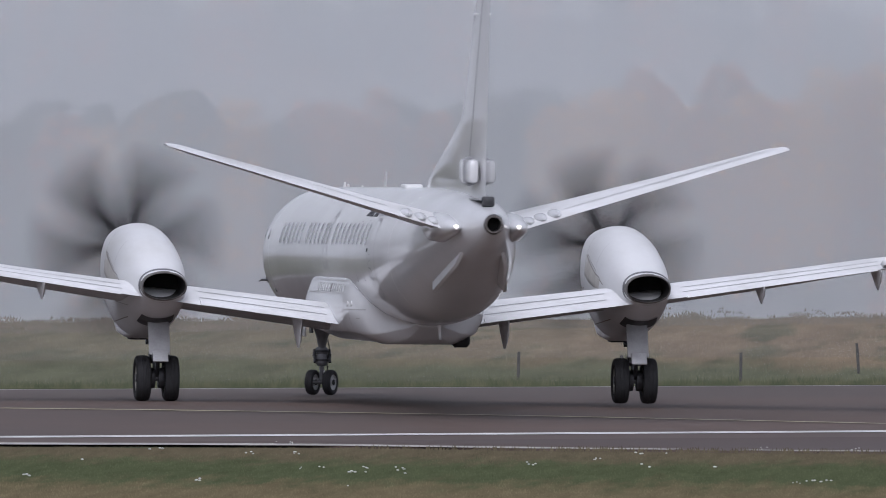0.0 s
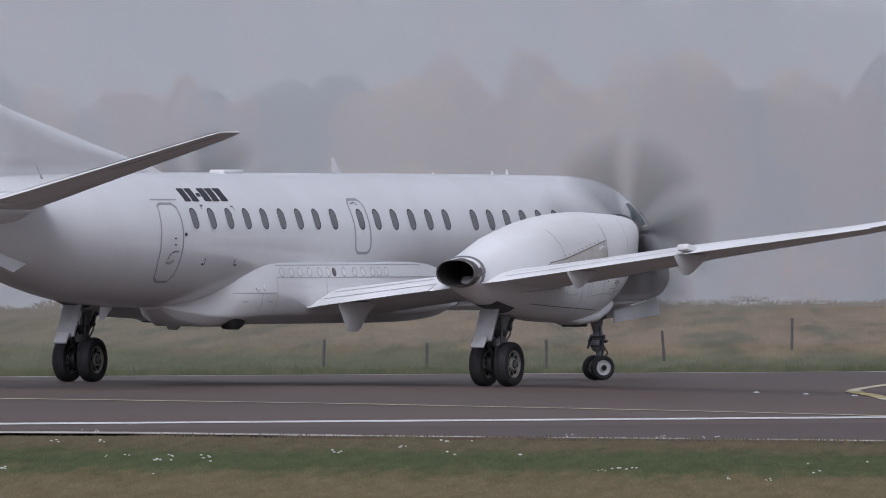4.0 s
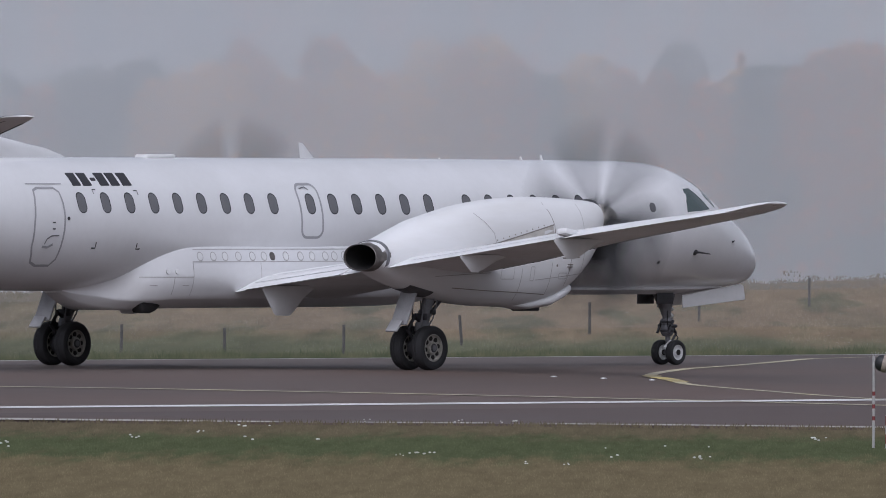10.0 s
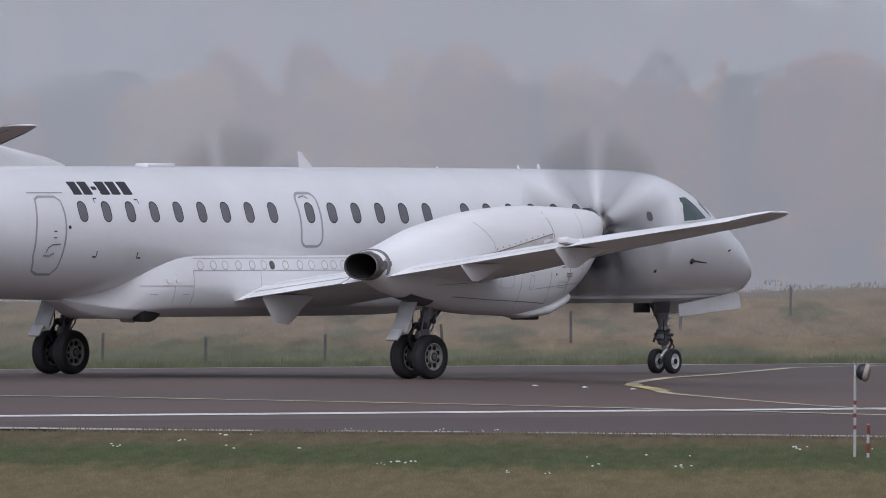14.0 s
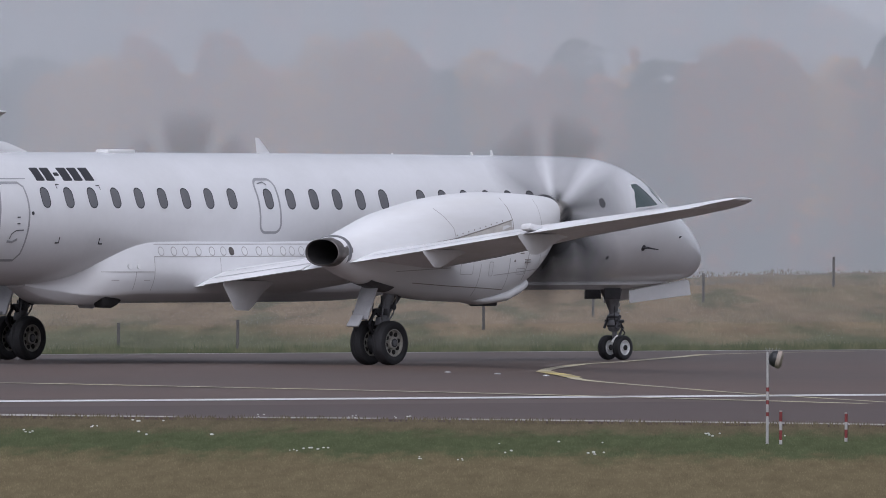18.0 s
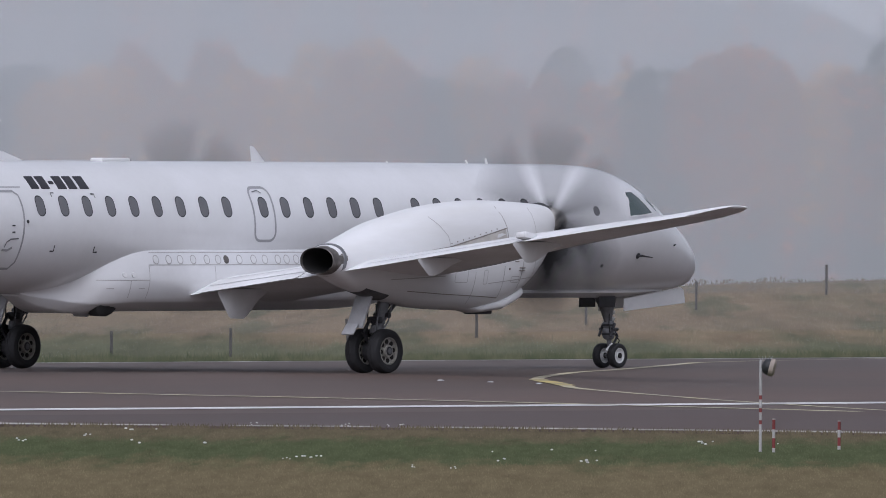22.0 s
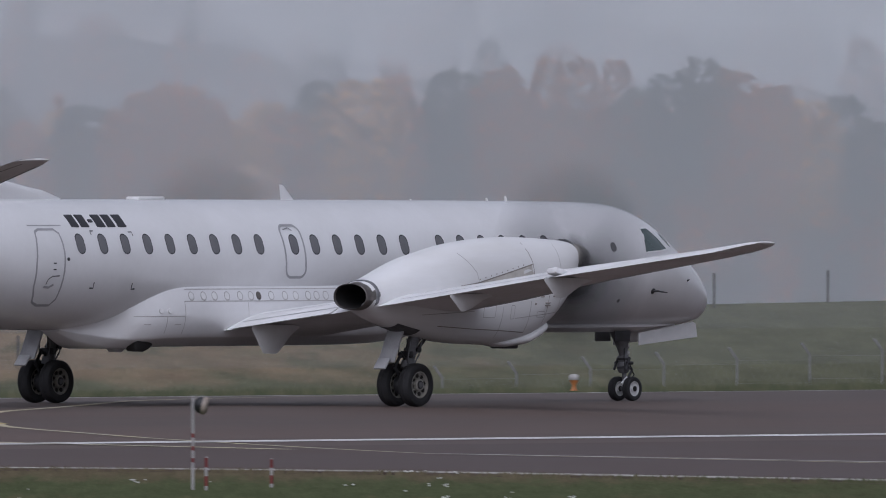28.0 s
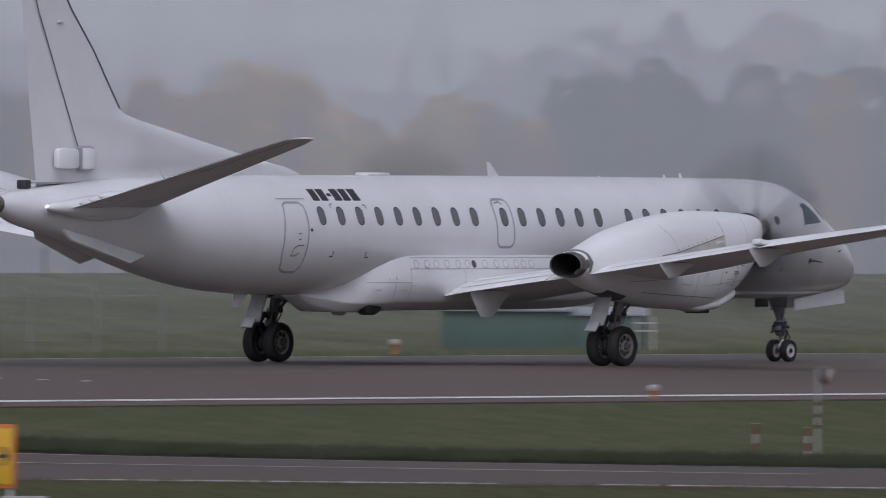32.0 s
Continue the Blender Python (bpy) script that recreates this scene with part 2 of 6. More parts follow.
BLADE = material("dark_grey_propeller_blade", (0.040, 0.040, 0.042), 0.8, spec=0.2, vary=0.15, scale=5, fine=40, bump=0)
BOOT = material("black_deicing_boot", (0.02, 0.02, 0.022), 0.55, vary=0.1, bump=0)
GLOW = bpy.data.materials.new("white_beacon_light")
GLOW.use_nodes = True
GLOW.node_tree.nodes["Principled BSDF"].inputs["Emission Color"].default_value = (1, 0.97, 0.9, 1)
GLOW.node_tree.nodes["Principled BSDF"].inputs["Emission Strength"].default_value = 90
LAMPGLASS = material("clear_lamp_lens", (0.6, 0.6, 0.58), 0.1, vary=0.05, bump=0, coat=0.8)
TAILGLOW = bpy.data.materials.new("white_position_light")
TAILGLOW.use_nodes = True
TAILGLOW.node_tree.nodes["Principled BSDF"].inputs["Emission Color"].default_value = (1, 0.90, 0.76, 1)
TAILGLOW.node_tree.nodes["Principled BSDF"].inputs["Emission Strength"].default_value = 2
ASPHALT = material("runway_asphalt", (0.080, 0.053, 0.042), 0.64, spec=0.8, vary=0.16, scale=0.09, fine=2.5, bump=0.008, second=(0.056, 0.043, 0.037), stretch=(0.3, 1.4, 1), mask=(0.36, 0.72), across=(-9.0, 1.0))
TAXIPAVE = material("taxiway_asphalt", (0.054, 0.037, 0.031), 0.70, spec=0.8, vary=0.14, scale=0.12, fine=2.5, bump=0.008, second=(0.054, 0.043, 0.041), mask=(0.36, 0.7))
for m in (ASPHALT, TAXIPAVE):
    m.node_tree.nodes["Principled BSDF"].inputs["Specular Tint"].default_value = (1, 0.84, 0.77, 1)
FRESH = material("dark_new_asphalt", (0.020, 0.019, 0.021), 0.85, spec=0.05, vary=0.15, scale=0.15, fine=3, bump=0.008)
PAINT = material("worn_white_road_paint", (0.62, 0.62, 0.60), 0.7, vary=0.1, scale=0.8, fine=9, bump=0.002, second=(0.45, 0.44, 0.43))
OLDPAINT = material("faded_pale_road_paint", (0.42, 0.40, 0.37), 0.75, vary=0.2, scale=0.5, fine=7, bump=0.002, second=(0.27, 0.25, 0.23))
PALEYELLOW = material("pale_yellow_road_paint", (0.46, 0.41, 0.27), 0.7, vary=0.12, scale=0.5, fine=7, bump=0.002, second=(0.34, 0.31, 0.24))
SPINNER = material("beige_spinner_paint", (0.60, 0.57, 0.53), 0.5, vary=0.15, scale=6, fine=30, bump=0, second=(0.40, 0.37, 0.34))
YELLOW = material("yellow_road_paint", (0.48, 0.39, 0.14), 0.7, vary=0.12, scale=0.5, fine=7, bump=0.002, second=(0.28, 0.24, 0.15))
MEADOW = field_material("rough_meadow", ((0.103, 0.107, 0.064), (0.182, 0.137, 0.088)), ((438, 490, 95),), (0.100, 0.102, 0.061), (0, -12), 0.6, 0.38, (34, 1.4))
TURF = material("mown_turf", (0.070, 0.080, 0.046), 0.95, vary=0.15, scale=1.0, fine=5, bump=0, second=(0.092, 0.090, 0.058), mask=(0.38, 0.68), along=(9, 0.5), spec=0.0)
GREENTURF = field_material("banded_mown_turf", ((0.136, 0.112, 0.066), (0.073, 0.085, 0.044), (0.110, 0.093, 0.059)), ((256, 278, 36), (288, 304, 26)), (0.072, 0.072, 0.042), (-6, -20), 0.0, 0.30)
VERGE = field_material("mown_grass_blades", ((0.136, 0.112, 0.066), (0.073, 0.085, 0.044), (0.110, 0.093, 0.059)), ((256, 278, 36), (288, 304, 26)), (0.072, 0.072, 0.042), (-6, -20), 0.0, 0.36, (9, 0.4), 0.30)
ISLAND = material("green_grass_blades", (0.066, 0.078, 0.043), 0.85, vary=0.14, scale=1.0, fine=5, bump=0, second=(0.090, 0.090, 0.055), mask=(0.38, 0.68), along=(9, 0.5), random_piece=0.12, spec=0.0)
FRINGE = material("uncut_verge_grass", (0.060, 0.068, 0.040), 0.85, vary=0.14, scale=1.0, fine=4, bump=0, second=(0.092, 0.092, 0.056), mask=(0.38, 0.66), along=(4, 0.3), random_piece=0.24, spec=0.0)
FLOWER = material("white_flower_heads", (0.62, 0.62, 0.58), 0.8, vary=0.1, bump=0)
POSTWHITE = material("white_post_paint", (0.36, 0.35, 0.34), 0.55, vary=0.12, scale=9, fine=60, bump=0)
HOODTAN = material("tan_lamp_hood_paint", (0.30, 0.25, 0.21), 0.6, vary=0.2, scale=9, fine=50, bump=0)
POSTRED = material("red_post_paint", (0.165, 0.024, 0.024), 0.55, vary=0.12, scale=9, fine=60, bump=0)
WOOD = material("weathered_grey_wood", (0.07, 0.062, 0.056), 0.9, vary=0.3, scale=5, fine=30, bump=0.01)
DRYTUFT = field_material("meadow_tufts", ((0.103, 0.107, 0.064), (0.182, 0.137, 0.088)), ((438, 490, 95),), (0.100, 0.102, 0.061), (0, -12), 0.6, 0.48, (34, 1.4), 0.30)
SCRUB = material("brown_autumn_scrub", (0.165, 0.132, 0.098), 0.9, vary=0.12, scale=0.5, fine=3, bump=0, second=(0.115, 0.108, 0.080), mask=(0.4, 0.65), spec=0.0)
DARKWEED = material("dark_rank_weeds", (0.040, 0.045, 0.027), 0.9, vary=0.2, scale=0.5, fine=2, bump=0, random_piece=0.15, spec=0.0)
BOXGREY = material("dark_grey_box_paint", (0.07, 0.07, 0.075), 0.6, vary=0.12, scale=4, bump=0)
DULLYELLOW = material("dull_yellow_board", (0.34, 0.22, 0.03), 0.6, vary=0.08, bump=0)
FENCEGREY = material("dull_fence_metal", (0.21, 0.21, 0.205), 0.6, 0.1, vary=0.15, scale=8, fine=40, bump=0)
GALV = material("galvanised_steel", (0.48, 0.49, 0.50), 0.55, 0.4, vary=0.15, scale=8, fine=40, bump=0)
ORANGE = material("orange_lamp_body", (0.45, 0.17, 0.05), 0.5, vary=0.12, bump=0)
SIGNYELLOW = material("yellow_sign_face", (0.62, 0.36, 0.02), 0.5, vary=0.06, scale=3, bump=0)
SIGNRIM = material("orange_sign_rim", (0.52, 0.16, 0.03), 0.5, vary=0.08, bump=0)
GREENHUT = material("green_painted_shelter_wall", (0.045, 0.085, 0.065), 0.6, vary=0.12, scale=2, fine=20, bump=0.002)
HUTROOF = material("pale_sheet_roof", (0.25, 0.26, 0.27), 0.5, vary=0.1, scale=2, fine=20, bump=0)
BARK = material("tree_bark", (0.07, 0.06, 0.05), 0.9, vary=0.3, scale=1.5, fine=8, bump=0.02)
LEAF_GREEN = material("green_foliage", (0.038, 0.056, 0.054), 0.9, vary=0.2, scale=0.35, fine=1.6, bump=0, second=(0.105, 0.098, 0.070), mask=(0.36, 0.68), random_piece=0.12, spec=0.0)
LEAF_RUST = material("rusty_autumn_foliage", (0.350, 0.155, 0.080), 0.9, vary=0.2, scale=0.35, fine=1.6, bump=0, second=(0.180, 0.094, 0.062), mask=(0.36, 0.68), random_piece=0.12, spec=0.0)
LEAF_GOLD = material("golden_autumn_foliage", (0.450, 0.245, 0.090), 0.9, vary=0.2, scale=0.35, fine=1.6, bump=0, second=(0.280, 0.155, 0.070), mask=(0.36, 0.68), random_piece=0.12, spec=0.0)
WOODFLOOR = material("dark_wood_floor", (0.066, 0.066, 0.062), 0.95, vary=0.2, scale=0.05, fine=0.4, bump=0, second=(0.090, 0.066, 0.050), spec=0.0)
FEATHER = material("dark_bird_plumage", (0.012, 0.012, 0.013), 0.8, vary=0.2, bump=0)
MIST_FIELD = mist_material("field_haze", 0.075, FOG, None, 0.02)
MIST_THIN = mist_material("thin_fog", 0.61, FOG, 0.475)
MIST_MID = mist_material("fog_bank", 0.45, FOG, 0.52, turn=(125, 185))
MIST_BACK = mist_material("rear_fog_bank", 0.52, FOG, 0.60, turn=(155, 230))
MIST_FAR = mist_material("far_fog", 0.97, FOGFAR)


# ---- mesh helpers ----
def link(name, me, mat, parent=None, label=""):
    me.materials.append(mat)
    ob = new(name, me)
    if parent:
        ob.parent = parent
    if label:
        ob["label"] = label
    return ob


def part(name, bm, mat, parent=None, label="", smooth=True):
    me = bpy.data.meshes.new(name)
    bmesh.ops.recalc_face_normals(bm, faces=bm.faces)
    bm.to_mesh(me)
    bm.free()
    if smooth:
        me.shade_smooth()
        me.set_sharp_from_angle(angle=radians(40))
    return link(name, me, mat, parent, label)


def thing(name, label, category, at=None, group="", kind=""):
    ob = new(name)
    ob.empty_display_size = 0.2
    if at is not None:
        ob.matrix_world = at
    return tagged(ob, label, category, group, kind)


def rings(bm, loops, cap0=True, cap1=True, closed=True):
    """Skins a run of rings, each a list of points."""
    vs = [[bm.verts.new(p) for p in r] for r in loops]
    k = len(vs[0])
    for r0, r1 in zip(vs, vs[1:]):
        for i in range(k if closed else k - 1):
            bm.faces.new((r0[i], r0[(i + 1) % k], r1[(i + 1) % k], r1[i]))
    if cap0:
        bm.faces.new(vs[0][::-1])
    if cap1:
        bm.faces.new(vs[-1])
    return vs


def box(bm, cx, cy, cz, sx, sy, sz, m=None, bevel=0.0):
    r = bmesh.ops.create_cube(bm, size=1)
    mm = Matrix.Translation((cx, cy, cz)) @ Matrix.Diagonal((sx, sy, sz, 1))
    bmesh.ops.transform(bm, matrix=(m @ mm) if m else mm, verts=r["verts"])
    if bevel:
        es = list({e for v in r["verts"] for e in v.link_edges})
        bmesh.ops.bevel(bm, geom=es, offset=bevel, segments=2, affect="EDGES", profile=0.5)


def rod(bm, a, b, r0, r1=None, k=12):
    a, b = Vector(a), Vector(b)
    q = (b - a).to_track_quat("Z", "Y")
    r1 = r0 if r1 is None else r1
    ring = lambda c, r: [c + q @ Vector((r * math.cos(2 * math.pi * i / k), r * math.sin(2 * math.pi * i / k), 0)) for i in range(k)]
    rings(bm, [ring(a, r0), ring(b, r1)])


def lathe(bm, profile, axis="z", k=24, centre=(0, 0, 0), caps=True):
    """Turns (radius, height) pairs about an axis through centre."""
    c = Vector(centre)
    loops = []
    for r, h in profile:
        ring = []
        for i in range(k):
            u, w = r * math.cos(2 * math.pi * i / k), r * math.sin(2 * math.pi * i / k)
            ring.append(c + Vector({"z": (u, w, h), "y": (w, h, u), "x": (h, u, w)}[axis]))
        loops.append(ring)
    rings(bm, loops, caps, caps)


def interp(table, x):
    for r0, r1 in zip(table, table[1:]):
        if x <= r1[0]:
            f = max(0.0, min(1.0, (x - r0[0]) / (r1[0] - r0[0])))
            return [p + (q - p) * f for p, q in zip(r0[1:], r1[1:])]
    return list(table[-1][1:])


def smooth_table(table, step):
    """The table's rows at even steps along a smooth curve through them."""
    out, n = [], len(table)
    for i in range(n - 1):
        p0, p1, p2, p3 = table[max(i - 1, 0)], table[i], table[i + 1], table[min(i + 2, n - 1)]
        span = p2[0] - p1[0]
        k = max(1, round(span / step))
        for j in range(k):
            t, row = j / k, [p1[0] + span * j / k]
            for a, b, c, d, xa, xd in zip(p0[1:], p1[1:], p2[1:], p3[1:], [p0[0]] * 9, [p3[0]] * 9):
                m1 = (c - a) / max(p2[0] - xa, 1e-6) * span
                m2 = (d - b) / max(xd - p1[0], 1e-6) * span
                h = (2 * t**3 - 3 * t**2 + 1) * b + (t**3 - 2 * t**2 + t) * m1 + (3 * t**2 - 2 * t**3) * c + (t**3 - t**2) * m2
                row.append(h)
            out.append(tuple(row))
    out.append(tuple(table[-1]))
    return out


def oval(x, yc, zc, hw, hh, power=2.0, k=40):
    ring = []
    for i in range(k):
        t = 2 * math.pi * i / k
        c, s = math.cos(t), math.sin(t)
        ring.append((x, yc + hw * math.copysign(abs(c) ** (2 / power), c), zc + hh * math.copysign(abs(s) ** (2 / power), s)))
    return ring


# ---- ground: local x runs along the runway, local y away from the camera ----
HEADING = 42.018
FIELD = pose(-386.544 * math.cos(radians(HEADING)), 386.544 * math.sin(radians(HEADING)), 0, 0, 0, 90 - HEADING)
FIELD_INV = FIELD.inverted()


def crown(s):
    """Height of the cambered runway at s metres from its centre line, towards the camera positive."""
    if s > 0:
        return -0.0152 * min(max(s - 5, 0), 25)
    return -0.0112 * min(max(-s - 5, 0), 20.2) - 0.0077 * min(max(-s - 25.2, 0), 19.9)


def polar(az, d, z=0.0):
    """A place d metres from the camera, az degrees east of north."""
    return Vector((d * math.sin(radians(az)), d * math.cos(radians(az)), z))


RIDGE = [(-20, 760), (0, 780), (1.2, 800), (2.6, 845), (3.6, 930), (4.5, 970), (7.3, 1020), (9, 1050), (40, 1200)]


def terrain(a, s):
    w = FIELD @ Vector((a, -s, 0))
    d, az = math.hypot(w.x, w.y), math.degrees(math.atan2(w.x, w.y))
    edge = interp(RIDGE, max(-20, min(40, az)))[0] if abs(az) < 60 else 1200
    z = crown(s) - 0.032 + 0.05 * noise.noise((a * 0.02, s * 0.02, 0)) * min(1, max(0, (abs(s) - 60) / 30))
    fall = max(0.0, d - edge)
    return z - 16 * (1 - math.exp(-(fall / 260) ** 1.5)) - (0.12 if abs(s) < 24.5 else 0)


def sheet_height(a, s):
    """Height of the ground sheet itself between its grid points."""
    i = max(k for k in range(len(GA) - 1) if GA[k] <= a)
    j = max(k for k in range(len(GS) - 1) if GS[k] <= s)
    u, v = (a - GA[i]) / (GA[i + 1] - GA[i]), (s - GS[j]) / (GS[j + 1] - GS[j])
    z = [pts[(i + p) * len(GS) + j + q][2] for p in (0, 1) for q in (0, 1)]
    return (z[0] * (1 - v) + z[1] * v) * (1 - u) + (z[2] * (1 - v) + z[3] * v) * u


def lines_between(*stops):
    out = []
    for (a, step), (b, _) in zip(stops, stops[1:]):
        k = max(1, round((b - a) / step))
        out += [a + (b - a) * i / k for i in range(k)]
    return out + [stops[-1][0]]


LEFT = [(20, 396), (25, 412), (27, 420.5), (30, 424.3), (35, 427), (42, 428.3), (46, 428), (56, 425.4), (67, 422), (75, 420), (84, 420), (93, 423), (220, 423)]
RIGHT = [(20, 520), (25, 500), (26.8, 487), (30, 480.5), (36, 473), (43, 465), (49.7, 458.5), (56.5, 454.5), (62, 449.8), (66, 447.8), (74, 445.3), (82, 445.3), (220, 445.3)]
PAINTED = [(20, 510), (22.9, 484), (24.2, 481), (30, 472.6), (35.3, 466), (41.5, 461), (48.7, 456.2), (57, 451.2), (67.4, 445.6), (80, 443.6), (220, 443.6)]


GA = lines_between((-2500, 250), (-500, 60), (100, 20), (340, 2.5), (480, 20), (1100, 60), (2000, 250), (5200, 1))
GS = lines_between((-4600, 250), (-1200, 60), (-800, 20), (-60, 6), (-30, 2.75), (-24.5, 49), (24.5, 2.75), (30, 2.5), (120, 30), (600, 250), (2600, 1))
pts = [(a, -s, terrain(a, s)) for a in GA for s in GS]
faces = [(i * len(GS) + j, i * len(GS) + j + 1, (i + 1) * len(GS) + j + 1, (i + 1) * len(GS) + j) for i in range(len(GA) - 1) for j in range(len(GS) - 1)]
me = bpy.data.meshes.new("ground")
me.from_pydata(pts, [], faces)
me.shade_smooth()
ground = link("ground", me, TURF)
for m in (MEADOW, GREENTURF):
    me.materials.append(m)
for p in me.polygons:
    a, s = p.center.x, -p.center.y
    p.material_index = 1 if s < -24.6 else 2 if s > 24.6 and a < interp(LEFT, max(20, min(220, s)))[0] + 3 else 0
ground.matrix_world = FIELD
tagged(ground, "wide airfield of mown green and dry brown grass", "ground", kind="structure")

def paved(a, s):
    return abs(s) < 25.3 or (s > 0 and interp(LEFT, s)[0] < a < interp(RIGHT, s)[0])


def sheet(name, rows, mat, up, label):
    """A strip of paving: rows of (s, a from, a to)."""
    bm = bmesh.new()
    prev = None
    for s, a0, a1 in rows:
        k = 12
        cur = [bm.verts.new((a0 + (a1 - a0) * i / k, -s, crown(s) + up)) for i in range(k + 1)]
        if prev:
            for i in range(k):
                bm.faces.new((prev[i], prev[i + 1], cur[i + 1], cur[i]))
        prev = cur
    rim = [e for e in bm.edges if e.is_boundary]
    low = {v: bm.verts.new(v.co - Vector((0, 0, 0.14))) for v in {v for e in rim for v in e.verts}}
    for e in rim:
        u, v = e.verts
        bm.faces.new((u, v, low[v], low[u]))
    ob = part(name, bm, mat)
    ob.matrix_world = FIELD
    return tagged(ob, label, "paving", kind="structure")


sheet("runway", [(s, -700, 2600) for s in (25.2, 22.5, 20, 15, 10, 7, 5, 0, -5, -7, -10, -15, -20, -22.5, -25.2)], ASPHALT, 0, "cambered grey-brown asphalt runway, worn and stained")
TS = lines_between((25.2, 1), (60, 5), (220, 1))
sheet("taxiway", [(s, interp(LEFT, s)[0], interp(PAINTED, s)[0]) for s in TS], TAXIPAVE, 0.004, "grey asphalt taxiway that meets the runway square on")
sheet("pavement_shoulder", [(s, interp(PAINTED, s)[0], interp(RIGHT, s)[0]) for s in TS], FRESH, 0.004, "dark newer asphalt in the fillet beside the taxiway")


def stripe(name, line, width, mat, up=0.008, label="", gaps=0.0, seed=1):
    """A painted line through (a, s) places, with a ragged, worn edge."""
    rng = random.Random(seed)
    bm = bmesh.new()
    dense = []
    for (a0, s0), (a1, s1) in zip(line, line[1:]):
        k = max(1, round(math.hypot(a1 - a0, s1 - s0) / 1.5))
        dense += [Vector((a0 + (a1 - a0) * i / k, s0 + (s1 - s0) * i / k)) for i in range(k)]
    dense.append(Vector(line[-1]))
    prev = None
    for i, p in enumerate(dense):
        q = dense[min(i + 1, len(dense) - 1)] - dense[max(i - 1, 0)]
        n = Vector((-q.y, q.x)).normalized() * width / 2 * (1 + 0.1 * (rng.random() - 0.5))
        cur = [bm.verts.new((v.x, -v.y, crown(v.y) + up)) for v in (p - n, p + n)]
        if prev and rng.random() >= gaps:
            bm.faces.new((prev[0], prev[1], cur[1], cur[0]))
        prev = cur
    ob = part(name, bm, mat, smooth=False)
    ob.matrix_world = FIELD
    return tagged(ob, label, "road marking", kind="structure")


def bend(pts, k=8):
    """A smooth line through (a, s) places."""
    out = []
    for i in range(len(pts) - 1):
        p0, p1, p2, p3 = (Vector(pts[min(max(j, 0), len(pts) - 1)]) for j in (i - 1, i, i + 1, i + 2))
        for j in range(k):
            t = j / k
            v = 0.5 * ((2 * p1) + (p2 - p0) * t + (2 * p0 - 5 * p1 + 4 * p2 - p3) * t * t + (3 * p1 - p0 - 3 * p2 + p3) * t**3)
            out.append((v.x, v.y))
    return out + [tuple(pts[-1])]


stripe("runway_edge_line", [(-600, 22.5), (2500, 22.5)], 0.85, PAINT, label="worn white runway edge line, near side")
stripe("runway_edge_line", [(-600, -22.5), (2500, -22.5)], 0.85, PAINT, label="worn white runway edge line, far side", seed=2)
stripe("taxiway_lead_line", bend([(438, 66), (440, 55), (444, 44), (446.6, 37), (448.8, 30.5), (450.5, 26.2), (453, 21.2), (454.8, 18.3), (457.7, 14), (459.9, 11.8), (461.2, 10.5), (462.3, 9.3), (464.6, 7.5), (468.7, 4.9), (473, 2.3), (480.3, -2.4), (495.4, -12.2), (512, -21)], 5), 0.22, PALEYELLOW, label="pale yellow lead-on line curving onto the runway")
stripe("taxiway_lead_line", bend([(459.5, 12.2), (459.9, 11.8), (461.2, 10.5), (462.3, 9.3), (463.0, 8.75)], 5), 0.32, YELLOW, 0.012, "bright yellow bend of the lead-on line")
stripe("taxiway_lead_line", bend([(449, 27), (447.3, 20.3), (445.2, 16), (442.6, 12.3), (437, 8), (428, 4.5), (410, 1.5), (380, 0)]), 0.5, PALEYELLOW, 0.010, "faded lead-on line turning the other way")
stripe("taxiway_centre_line", bend([(436, 200), (437, 72), (438.4, 62.4), (442.8, 50.5), (446.5, 38.5), (449, 30)]), 0.5, OLDPAINT, 0.012, "faded taxiway centre line", 0.03)
edge = bend([(interp(PAINTED, s)[0], s) for s in (23.2, 24.2, 27, 31, 36, 42, 49, 57, 67, 80, 110, 160, 210)])
stripe("taxiway_edge_line", edge, 0.2, PALEYELLOW, 0.012, "outer yellow line of the taxiway edge marking")
stripe("taxiway_edge_line", [(a + 0.5 * max(0, min(1, (60 - s) / 22)), s + 0.12 * max(0, min(1, (60 - s) / 22))) for a, s in edge if s < 66], 0.2, PALEYELLOW, 0.014, "inner yellow line of the taxiway edge marking")
stripe("pavement_edge_line", [(interp(LEFT, s)[0] + 0.9, s) for s in lines_between((25.4, 1), (60, 4), (210, 1))], 1.2, OLDPAINT, 0.010, "faded pale line along the paving's edge", 0.03)


